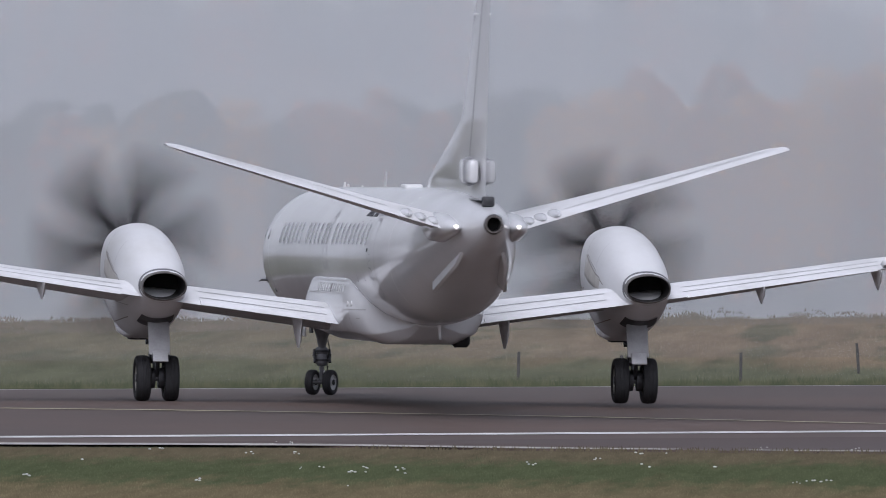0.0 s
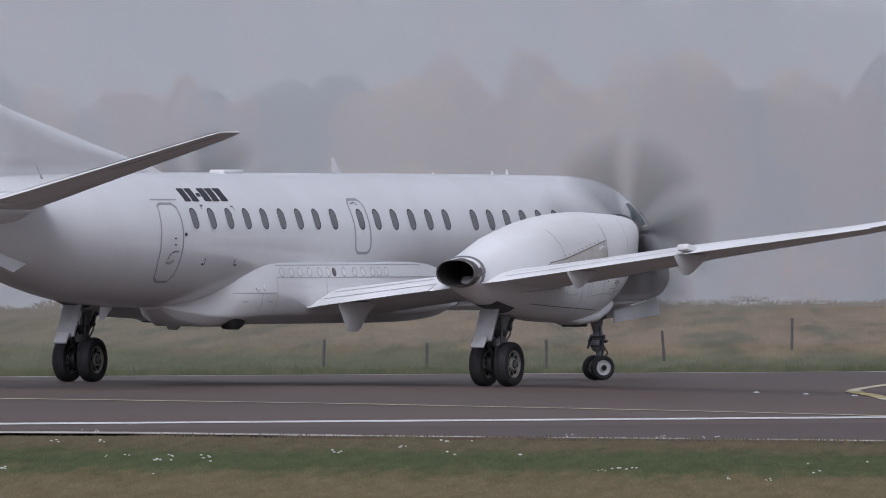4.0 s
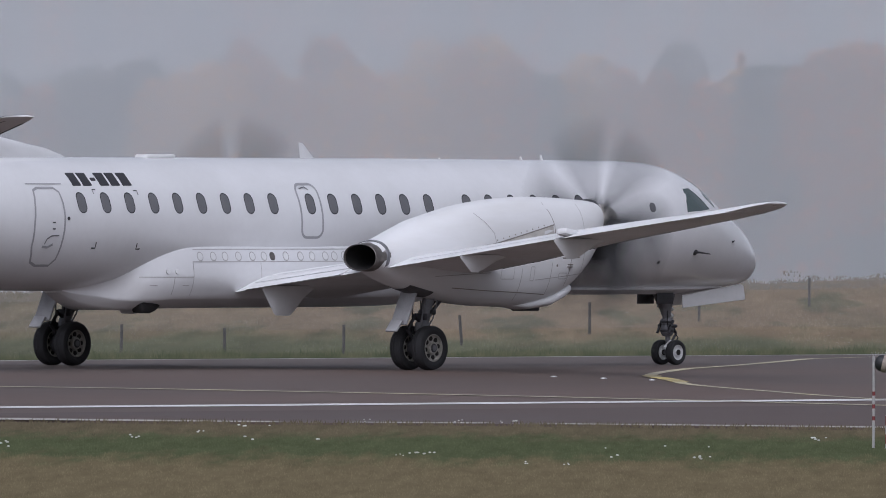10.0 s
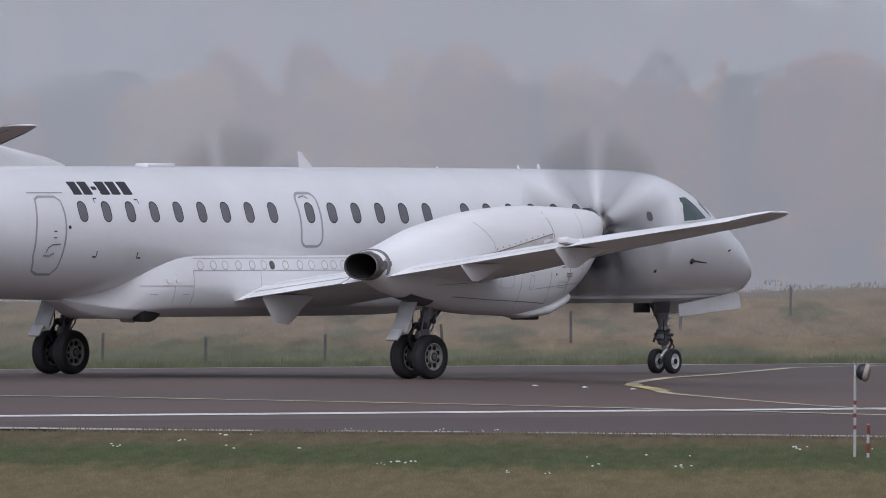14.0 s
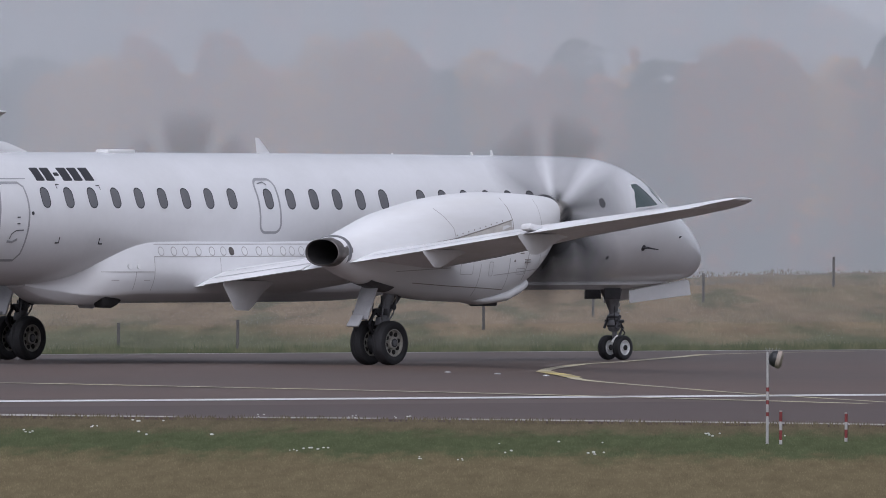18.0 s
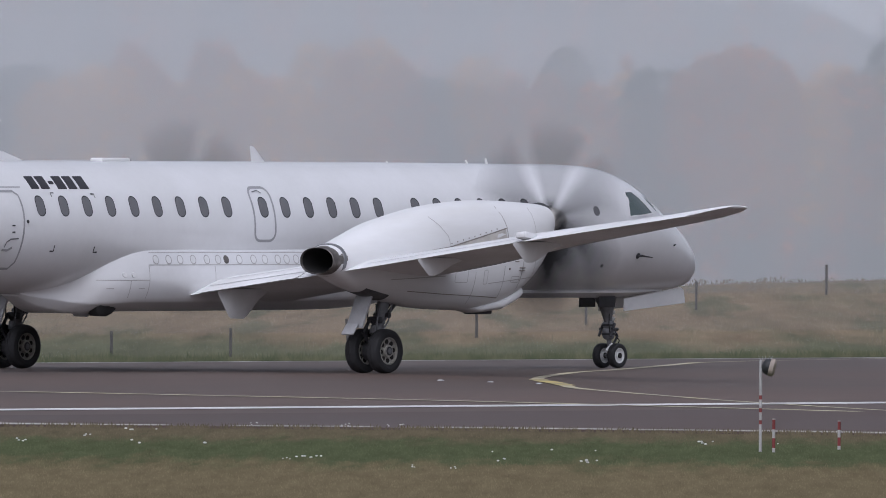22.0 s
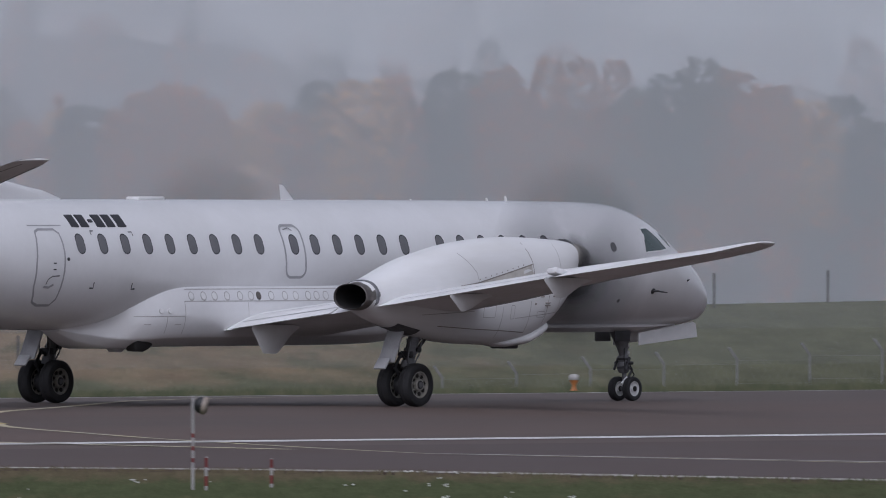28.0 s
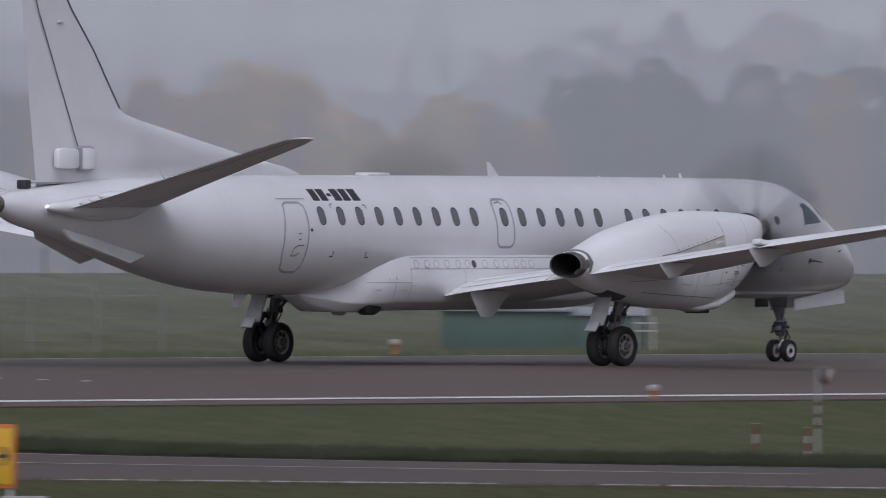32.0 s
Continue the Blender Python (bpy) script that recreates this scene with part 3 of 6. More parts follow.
# ---- grass ----
def tufts(name, spots, mat, tall, wide, blades, label, seed):
    """Blades of grass, each a bent sliver, standing at (a, s) spots."""
    rng = np.random.default_rng(seed)
    spots = np.repeat(np.asarray(spots, float), blades, axis=0)
    n = len(spots)
    ang, h = np.radians(HEADING - 90) + (rng.random(n) - 0.5) * 2.0, tall * (0.45 + 0.9 * rng.random(n))
    base = np.stack([spots[:, 0] + rng.normal(0, 0.10, n), -spots[:, 1] + rng.normal(0, 0.10, n), spots[:, 2] - 0.01], 1)
    side = np.stack([np.cos(ang), np.sin(ang), np.zeros(n)], 1) * wide
    lean = np.stack([rng.normal(0.6, 0.3, n), rng.normal(0.55, 0.3, n), np.ones(n)], 1) * h[:, None]
    v = np.stack([base - side, base + side, base + lean * 0.55 + side * 0.7, base + lean + side * 0.2 * rng.normal(0, 1, (n, 1))], 1).reshape(-1, 3)
    i = np.arange(n)[:, None] * 4
    f = np.concatenate([i + np.array([0, 1, 2]), i + np.array([0, 2, 3])])
    p0, p1, p2 = v[f[:, 0]], v[f[:, 1]], v[f[:, 2]]
    away = np.cross(p1 - p0, p2 - p0) @ np.array((-0.743, -0.669, 0.2)) < 0
    f[away] = f[away][:, ::-1]
    me = bpy.data.meshes.new(name)
    me.from_pydata(v.tolist(), [], f.tolist())
    me.shade_smooth()
    me.normals_split_custom_set_from_vertices([(-0.18, -0.17, 0.97)] * len(me.vertices))
    ob = link(name, me, mat)
    ob.matrix_world = FIELD
    return tagged(ob, label, "grass", kind="stuff")


def spread(n, az0, az1, d0, d1, seed, keep=lambda a, s: True, gather=0.0):
    """Spots on open turf between two bearings and distances from the camera."""
    rng = random.Random(seed)
    out = []
    for _ in range(n):
        w = FIELD_INV @ polar(az0 + (az1 - az0) * rng.random(), d0 + (d1 - d0) * rng.random())
        a, s = w.x, -w.y
        if gather and noise.noise((a * 0.25, s * 0.25, seed)) < gather:
            continue
        if not paved(a, s) and keep(a, s):
            out.append((a, s, terrain(a, s)))
    return out


def bearing(a, s):
    w = FIELD @ Vector((a, -s, 0))
    return math.degrees(math.atan2(w.x, w.y))


def before_rise(a, s):
    w = FIELD @ Vector((a, -s, 0))
    return math.hypot(w.x, w.y) < interp(RIDGE, max(-20, min(40, math.degrees(math.atan2(w.x, w.y)))))[0] - 45


tufts("grass", spread(90000, 0.9, 8.0, 440, 580, 1, lambda a, s: s > 25 and a < interp(LEFT, max(20, min(220, s)))[0] + 3), VERGE, 0.034, 0.013, 3, "short mown grass, green between dry tan bands", 1)
tufts("grass", spread(14000, 5.0, 8.0, 540, 640, 5, lambda a, s: s > 25), ISLAND, 0.05, 0.014, 3, "short grass of the island between runway and taxiway", 5)
tufts("weeds", spread(9000, 0.9, 8.0, 450, 575, 2, lambda a, s: s > 25, 0.10), VERGE, 0.06, 0.011, 6, "taller tufts in the mown grass", 2)
tufts("weeds", spread(3500, 5.0, 8.0, 540, 640, 25, lambda a, s: s > 25, 0.05), ISLAND, 0.08, 0.012, 6, "taller tufts in the grass between runway and taxiway", 25)
verge = [(370 + 330 * random.random(), -25.6 - 5 * q ** 1.5, -0.25 - 0.05 * q ** 1.5) for q in (random.random() for _ in range(26000))]
tufts("verge_grass", verge, FRINGE, 0.115, 0.014, 3, "uncut green grass along the far runway edge", 3)
tufts("verge_clumps", [p for p in verge if noise.noise((p[0] * 0.9, p[1] * 0.5, 2)) > 0.12], FRINGE, 0.19, 0.012, 3, "taller tufts in the uncut grass by the runway", 31)
tufts("field_grass", spread(46000, 0.8, 8.2, 640, 1030, 14, lambda a, s: s < -30 and before_rise(a, s), -0.05), DRYTUFT, 0.075, 0.014, 4, "rough green and tan grass of the open field", 14)
tufts("field_clumps", spread(14000, 0.8, 8.2, 645, 960, 24, lambda a, s: s < -30 and before_rise(a, s), 0.12), DRYTUFT, 0.13, 0.014, 4, "taller clumps of grass in the open field", 24)
ridge_spots = []
for _ in range(9000):
    az = 3.5 + 4.9 * random.random()
    w = FIELD_INV @ polar(az, interp(RIDGE, az)[0] + random.gauss(-22, 10))
    ridge_spots.append((w.x, -w.y, sheet_height(w.x, -w.y)))
tufts("tall_dry_grass", ridge_spots, DRYTUFT, 0.06, 0.03, 3, "tall dry grass along the far rise", 6)

edge_weeds = []
for _ in range(7000):
    s = 33 + 75 * random.random()
    edge_weeds.append((interp(RIGHT, s)[0] + abs(random.gauss(0.5, 0.8)), s, -0.40 + 0.10 * random.random()))
tufts("edge_weeds", edge_weeds, DARKWEED, 0.16, 0.016, 5, "rank dark weeds along the taxiway edge", 10)
clumps = []
for a, s, w in ((418.6, 71.5, 0.5), (418.9, 72.6, 0.3), (418.8, 76.8, 0.45), (419.3, 66.4, 0.25), (418.5, 80.0, 0.3)):
    clumps += [(a + random.gauss(0, w), s + random.gauss(0, w), -0.41) for _ in range(26)]
tufts("tall_weeds", clumps, DARKWEED, 0.17, 0.012, 4, "dark seeding weeds by the paving edge", 15)
left_weeds = [(interp(LEFT, s)[0] - abs(random.gauss(0.2, 0.4)), s, -0.39) for s in (28 + 80 * random.random() for _ in range(1500))]
tufts("edge_weeds", left_weeds, VERGE, 0.07, 0.012, 4, "brown weeds creeping over the paving's edge", 11)
flowers = spread(420, 0.9, 3.9, 500, 556, 7, lambda a, s: s > 25 and noise.noise((a * 0.05, s * 0.3, 9)) > 0.0, 0.15)
bm = bmesh.new()
for a, s, z in flowers:
    r = 0.010 + 0.014 * random.random()
    for i in range(random.randint(1, 4)):
        m = Matrix.Translation((a + random.gauss(0, 0.05), -s + random.gauss(0, 0.05), z + 0.06 + 0.05 * random.random()))
        bmesh.ops.create_icosphere(bm, subdivisions=1, radius=r, matrix=m @ Matrix.Diagonal((1.2, 1.2, 0.6, 1)))
ob = part("wild_flowers", bm, FLOWER)
ob.matrix_world = FIELD
tagged(ob, "white heads of low wild flowers in the grass", "flowers", kind="stuff")


# ---- the airliner: x forward, y left, z up, origin on the ground between the main wheels ----
plane = thing("airliner", "all-white twin-turboprop airliner on the runway, propellers turning", "airplane")
HULL = smooth_table([
    (-14.84, 3.255, 2.915, 0.165), (-14.4, 3.33, 2.73, 0.28), (-13.6, 3.42, 2.56, 0.42), (-12.6, 3.50, 2.33, 0.57), (-11.4, 3.56, 2.02, 0.74),
    (-10.5, 3.60, 1.80, 0.86), (-9.5, 3.62, 1.60, 0.97), (-8.5, 3.637, 1.46, 1.06), (-7.5, 3.645, 1.385, 1.115), (-6.5, 3.648, 1.35, 1.147),
    (-5, 3.645, 1.34, 1.155), (0, 3.632, 1.333, 1.155), (5, 3.612, 1.326, 1.155), (9, 3.582, 1.32, 1.155), (9.9, 3.568, 1.32, 1.14),
    (10.55, 3.52, 1.32, 1.10), (11.03, 3.40, 1.322, 1.045), (11.44, 3.225, 1.326, 0.97), (11.9, 2.955, 1.335, 0.865), (12.45, 2.66, 1.355, 0.71),
    (12.77, 2.485, 1.375, 0.585), (13.10, 2.23, 1.43, 0.42), (13.31, 1.99, 1.54, 0.25), (13.40, 1.86, 1.65, 0.13), (13.43, 1.78, 1.74, 0.03)], 0.25)


def skin(x, z, side, out=0.0):
    """The place on the hull's side at x and height z, moved outwards."""
    zt, zb, hw = interp(HULL, x)
    zc, hh = (zt + zb) / 2, (zt - zb) / 2
    q = max(-0.995, min(0.995, (z - zc) / hh))
    c = math.sqrt(1 - q * q)
    n = Vector((0, c / hw, q / hh)).normalized() * out
    return Vector((x, side * (hw * c + n.y), z + n.z))


def roundish(cx, cz, w, h, r, k=5, slant=0.0):
    """A rectangle with rounded corners, as (x, z) places."""
    out = []
    for sx, sz, a0 in ((1, 1, 0), (-1, 1, 90), (-1, -1, 180), (1, -1, 270)):
        for i in range(k + 1):
            t = radians(a0 + 90 * i / k)
            x, z = sx * (w / 2 - r) + r * math.cos(t), sz * (h / 2 - r) + r * math.sin(t)
            out.append((cx + x + slant * z, cz + z))
    return out


def patch(name, outline, side, mat, parent, out=0.006, label="", surf=skin):
    """A thin plate that follows the hull inside an outline."""
    bm = bmesh.new()
    cx, cz = sum(p[0] for p in outline) / len(outline), sum(p[1] for p in outline) / len(outline)
    loops = []
    for f, o in ((1.0, 0.0), (0.98, out), (0.5, out)):
        loops.append([bm.verts.new(surf(cx + (x - cx) * f, cz + (z - cz) * f, side, o)) for x, z in outline])
    k = len(outline)
    for r0, r1 in zip(loops, loops[1:]):
        for i in range(k):
            bm.faces.new((r0[i], r0[(i + 1) % k], r1[(i + 1) % k], r1[i]))
    c = bm.verts.new(surf(cx, cz, side, out))
    for i in range(k):
        bm.faces.new((loops[-1][i], loops[-1][(i + 1) % k], c))
    return part(name, bm, mat, parent, label)


def seam(name, outline, side, width, mat, parent, out=0.004, closed=True, label="", surf=skin):
    """A flat band laid on the hull along a line of (x, z) places."""
    bm = bmesh.new()
    pts = []
    segs = list(zip(outline, outline[1:] + outline[:1])) if closed else list(zip(outline, outline[1:]))
    for (x0, z0), (x1, z1) in segs:
        k = max(1, round(math.hypot(x1 - x0, z1 - z0) / 0.12))
        pts += [(x0 + (x1 - x0) * i / k, z0 + (z1 - z0) * i / k) for i in range(k)]
    if not closed:
        pts.append(outline[-1])
    n = len(pts)
    vs = []
    for i, p in enumerate(pts):
        q0, q1 = (pts[i - 1], pts[(i + 1) % n]) if closed else (pts[max(i - 1, 0)], pts[min(i + 1, n - 1)])
        d = Vector((q1[0] - q0[0], q1[1] - q0[1])).normalized() * width / 2
        a, b = (p[0] - d.y, p[1] + d.x), (p[0] + d.y, p[1] - d.x)
        vs.append((bm.verts.new(surf(*a, side, out)), bm.verts.new(surf(*b, side, out))))
    for i in range(n if closed else n - 1):
        a, b = vs[i], vs[(i + 1) % n]
        bm.faces.new((a[0], a[1], b[1], b[0]))
    return part(name, bm, mat, parent, label)


bm = bmesh.new()
rings(bm, [oval(x, 0, (zt + zb) / 2, hw, (zt - zb) / 2, 2.0, 56) for x, zt, zb, hw in HULL], False, True)
fuselage = part("fuselage", bm, WHITE, plane, "smooth white fuselage, shaded grey beneath")
bm = bmesh.new()
lathe(bm, [(0.165, -14.78), (0.16, -14.86), (0.14, -14.92), (0.12, -14.92), (0.105, -14.3), (0.01, -14.28)], "x", 24, (0, 0, 3.085), False)
part("exhaust_pipe", bm, HEATED, plane, "dark metal auxiliary exhaust in the tail cone")
bm = bmesh.new()
lathe(bm, [(0.112, -14.6), (0.001, -14.6)], "x", 20, (0, 0, 3.085), False)
part("exhaust_lining", bm, SOOT_SHADE, plane)

# cabin windows, doors, marks on both sides
WINDOWS = [-5.80 + 0.631 * i for i in range(9)] + [0.24] + [0.84 + 0.64 * i for i in range(5)] + [4.44 + 0.61 * i for i in range(6)]
for side in (-1, 1):
    for x in WINDOWS:
        z = 2.868 - 0.0045 * (x + 6)
        w = patch("cabin_window", roundish(x, z, 0.235, 0.355, 0.112), side, PANE, plane, 0.004)
        seam("window_frame", roundish(x, z, 0.262, 0.385, 0.125), side, 0.024, WHITE, w, 0.005)
        seam("window_seal", roundish(x, z, 0.222, 0.342, 0.105), side, 0.022, GLASSRIM, w, 0.0045)
    door = seam("service_door", [(-6.95, 3.08), (-6.84, 3.12), (-6.42, 3.12), (-6.31, 3.05), (-6.29, 2.86), (-6.29, 2.64), (-6.31, 2.40), (-6.34, 2.11), (-6.36, 1.90), (-6.46, 1.79), (-6.80, 1.79), (-6.97, 1.85), (-7.08, 2.12), (-7.07, 2.50), (-7.02, 2.79), (-6.98, 2.96)], side, 0.042, SEAM, plane, label="rear service door outlined in grey")
    seam("door_handle", [(-6.84, 2.12), (-6.70, 2.11), (-6.58, 2.16)], side, 0.04, SEAM, door, 0.02, False)
    seam("door_latch", [(-6.78, 2.16), (-6.74, 2.25), (-6.64, 2.30), (-6.44, 2.31)], side, 0.022, STEEL, door, 0.012, False)
    for z in (2.42, 2.53):
        seam("door_placard", [(-6.62, z), (-6.54, z)], side, 0.02, MARK, door, 0.008, False)
    seam("door_step_line", [(-7.08, 3.19), (-6.15, 3.19)], side, 0.02, SEAM, plane, 0.004, False)
    hatch = seam("emergency_exit", roundish(0.235, 2.72, 0.56, 0.92, 0.15, 6), side, 0.045, SEAM, plane, label="overwing emergency exit outlined in grey")
    seam("exit_handle", [(0.06, 3.10), (0.22, 3.13), (0.30, 3.08)], side, 0.018, STEEL, hatch, 0.010, False)
    for x, w, h in ((-5.755, 0.215, 0.215), (-5.475, 0.225, 0.215), (-5.25, 0.12, 0.05), (-5.02, 0.235, 0.215), (-4.735, 0.225, 0.215), (-4.43, 0.235, 0.215)):
        patch("registration_bar", roundish(x, 3.265, w, h, 0.01, 1, 0.0), side, MARK, plane, 0.012)
    for x, z, dx in ((-5.44, 2.09, -0.1), (-4.36, 2.07, 0.1)):
        seam("rescue_mark", [(x + dx, z), (x, z), (x, z + 0.1)], side, 0.028, MARK, plane, 0.005, False)
    for x, z, dx in ((-5.42, 3.09, 0.09), (-4.26, 3.07, -0.09)):
        seam("rescue_mark", [(x + dx, z), (x, z), (x, z - 0.07)], side, 0.02, MARK, plane, 0.005, False)
    patch("round_window", roundish(9.46, 2.77, 0.16, 0.17, 0.078), side, PANE, plane, 0.008)
    patch("cockpit_side_window", [(10.52, 3.10), (10.76, 3.11), (10.93, 3.00), (11.10, 2.86), (11.25, 2.72), (10.9, 2.69), (10.42, 2.67), (10.45, 2.82)], side, COCKPIT, plane, 0.008, "greenish cockpit side window")
    seam("window_frame", [(10.52, 3.10), (10.76, 3.11), (10.93, 3.00), (11.10, 2.86), (11.25, 2.72), (10.9, 2.69), (10.42, 2.67), (10.45, 2.82)], side, 0.030, PANEL, plane, 0.011)
    patch("windscreen", [(11.05, 3.30), (11.30, 3.28), (11.80, 2.98), (11.95, 2.84), (11.50, 2.76), (11.25, 2.95)], side, COCKPIT, plane, 0.010, "greenish raked windscreen")
    seam("panel_joint", [(9.2, 1.42), (9.2, 3.4)], side, 0.012, PANEL, plane, 0.003, False)
    seam("panel_joint", [(-8.6, 1.7), (-8.6, 3.5)], side, 0.012, PANEL, plane, 0.003, False)
    for x, z, r in ((10.76, 1.98, 0.05), (9.81, 1.81, 0.03), (-6.2, 2.6, 0.03)):
        patch("static_port", roundish(x, z, 2 * r, 2 * r, r * 0.95), side, DARKMETAL, plane, 0.012)
    bm = bmesh.new()
    p = skin(10.74, 1.98, side)
    rod(bm, p, p + Vector((0.02, 0.10 * side, 0)), 0.02, 0.018, 8)
    rod(bm, p + Vector((0.02, 0.10 * side, 0)), p + Vector((0.30, 0.11 * side, -0.03)), 0.018, 0.008, 8)
    part("pitot_probe", bm, DARKMETAL, plane)
    p = skin(11.96, 2.16, side)
    bm = bmesh.new()
    rod(bm, p, p + Vector((-0.06, 0.09 * side, 0.02)), 0.018, 0.008, 8)
    part("angle_vane", bm, DARKMETAL, plane)
# aerials on the roof and under the tail
bm = bmesh.new()
rings(bm, [[(1.45, 0.035, 3.60), (1.25, 0, 3.60), (1.45, -0.035, 3.60), (1.64, 0, 3.60)], [(1.27, 0.015, 3.89), (1.20, 0, 3.90), (1.27, -0.015, 3.89), (1.32, 0, 3.88)]])
part("blade_aerial", bm, WHITE, plane, "swept white blade aerial on the roof")
bm = bmesh.new()
box(bm, -2.6, 0, 3.655, 0.75, 0.30, 0.07, bevel=0.03)
part("roof_aerial_fairing", bm, PANEL, plane)
for x, hgt in ((7.2, 0.06), (7.75, 0.09), (5.0, 0.04)):
    bm = bmesh.new()
    rod(bm, (x, 0, 3.57), (x - 0.03, 0, 3.59 + hgt), 0.03, 0.015, 8)
    part("stub_aerial", bm, PANEL, plane)
bm = bmesh.new()
rings(bm, [[(-6.9, 0.03, 1.36), (-6.7, 0, 1.36), (-6.9, -0.03, 1.36), (-7.15, 0, 1.36)], [(-7.08, 0.02, 1.12), (-6.98, 0, 1.14), (-7.08, -0.02, 1.12), (-7.2, 0, 1.12)]])
part("belly_aerial", bm, PANEL, plane)

# wing-to-body fairing with its row of covers
FAIR = smooth_table([(-5.3, 1.38, 1.31, 0.26), (-4.9, 1.42, 1.14, 0.42), (-4.45, 1.55, 1.04, 0.70), (-4.1, 1.74, 1.01, 0.93), (-3.75, 1.90, 1.015, 1.07), (-3.3, 2.04, 1.04, 1.165), (-2.8, 2.10, 1.045, 1.20),
                     (0, 2.10, 1.05, 1.205), (2.0, 2.10, 1.06, 1.20), (3.0, 2.02, 1.09, 1.18), (4.0, 1.75, 1.17, 1.06), (4.8, 1.45, 1.28, 0.7), (5.1, 1.38, 1.32, 0.3)], 0.2)


def fair_half(x, z):
    """Half-width of the fairing at x and height z: blends into the hull above, turns under at a low edge."""
    zt, zb, hw = interp(FAIR, x)
    knee = zb + min(0.17, 0.5 * (zt - zb))
    if z < knee:
        return hw * 0.88 * (1 - 0.36 * ((knee - z) / (knee - zb)) ** 1.15)
    inner = min(hw, abs(skin(x, max(zt, interp(HULL, x)[1] + 0.02), 1).y) + 0.010)
    f = min(1.0, (zt - z) / max(0.62 * (zt - knee), 1e-4))
    tuck = 1 - 0.12 * max(0.0, (knee + 0.42 - z) / 0.42) ** 2
    return inner + (hw * tuck - inner) * (1 - (1 - f) ** 2) if zt - knee > 0.5 else inner + (hw * 0.88 - inner) * (1 - (1 - f) ** 2)


def fair_skin(x, z, side, out=0.0):
    """The place on the fairing's side at x and height z, moved outwards."""
    return Vector((x, side * (fair_half(x, z) + out), z))


bm = bmesh.new()
loops = []
for x, zt, zb, hw in FAIR:
    knee = zb + min(0.17, 0.5 * (zt - zb))
    levels = [zt + (knee - zt) * i / 14 for i in range(15)] + [knee - (knee - zb) * f for f in (0.06, 0.2, 0.5, 0.8, 1.0)]
    flank = [(fair_half(x, z), z) for z in levels]
    loops.append([(x, y, z) for y, z in flank] + [(x, -y, z) for y, z in flank[::-1]])
rings(bm, loops)
part("wing_fairing", bm, WHITE, plane, "bulging white wing-to-body fairing")
for side in (-1, 1):
    for x in (-2.75, -2.406, -2.096, -1.743, -1.372, -1.063, -0.48, -0.092, 0.217, 0.57, 0.809, 1.07):
        c = patch("access_cover", roundish(x, 1.94, 0.13, 0.13, 0.064, 3), side, PANEL, plane, 0.006, surf=fair_skin)
        seam("cover_rim", roundish(x, 1.94, 0.15, 0.15, 0.074, 3), side, 0.014, JOINT, c, 0.008, surf=fair_skin)
    patch("access_cover", roundish(-0.834, 1.94, 0.14, 0.15, 0.068, 3), side, HEATED, plane, 0.006, "brown open vent", fair_skin)
    for x in (-3.54, -3.34):
        patch("dome_lamp", roundish(x, 1.68, 0.09, 0.09, 0.044, 3), side, PANEL, plane, 0.015, surf=fair_skin)
    for x0, z0, x1, z1 in ((-2.95, 1.848, 3.0, 1.848), (-2.95, 1.848, -2.95, 1.26), (-1.17, 1.83, -1.17, 1.56), (-4.2, 1.585, -2.95, 1.585), (-3.4, 1.585, -3.4, 1.28), (-3.9, 1.44, -3.75, 1.44), (-3.2, 1.44, -3.05, 1.44), (-2.9, 2.06, 2.4, 2.06)):
        seam("panel_joint", [(x0, z0), (x1, z1)], side, 0.013, JOINT, plane, 0.005, False, surf=fair_skin)
# pale keel fairing under the forward hull
bm = bmesh.new()
loops = []
for i in range(25):
    x = 3.0 + (12.45 - 3.0) * i / 24
    zb, f = interp(HULL, x)[1], min(1, (i + 0.2) / 2, (24.2 - i) / 3)
    w = abs(skin(x, zb + 0.06, 1).y) * (0.6 + 0.4 * f)
    loops.append([(x, w, zb + 0.07), (x, w + 0.035 * f, zb + 0.035), (x, w + 0.03 * f, zb + 0.005), (x, w * 0.5, zb - 0.08 * f), (x, -w * 0.5, zb - 0.08 * f), (x, -w - 0.03 * f, zb + 0.005), (x, -w - 0.035 * f, zb + 0.035), (x, -w, zb + 0.07)])
rings(bm, loops)
part("keel_fairing", bm, WHITE, plane, "narrow white keel fairing along the belly")
# the scoop's near-black colour paints in the shade under the belly
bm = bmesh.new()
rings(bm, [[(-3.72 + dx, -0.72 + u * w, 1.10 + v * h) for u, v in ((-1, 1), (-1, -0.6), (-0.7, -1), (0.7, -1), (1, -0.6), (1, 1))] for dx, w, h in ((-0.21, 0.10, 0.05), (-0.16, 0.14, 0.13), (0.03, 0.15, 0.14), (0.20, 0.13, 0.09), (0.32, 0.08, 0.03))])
part("belly_scoop", bm, SOOT_SHADE, plane, "air scoop under the belly, near-black to paint in its shade")
bm = bmesh.new()
lathe(bm, [(0.030, -0.07), (0.034, -0.07), (0.034, 0.07), (0.030, 0.07), (0.030, -0.06), (0.0005, -0.06)], "x", 16, caps=False)
rod(bm, (0, 0, 0.03), (0, 0, 0.20), 0.02, k=10)
beacon = part("beacon_lamp", bm, DARKMETAL, plane, "turning belly beacon in a dark hood")
bm = bmesh.new()
lathe(bm, [(0.029, -0.055), (0.022, -0.035), (0.002, -0.025)], "x", 14, caps=False)
part("bulb", bm, GLOW, beacon, "bright white beacon bulb")


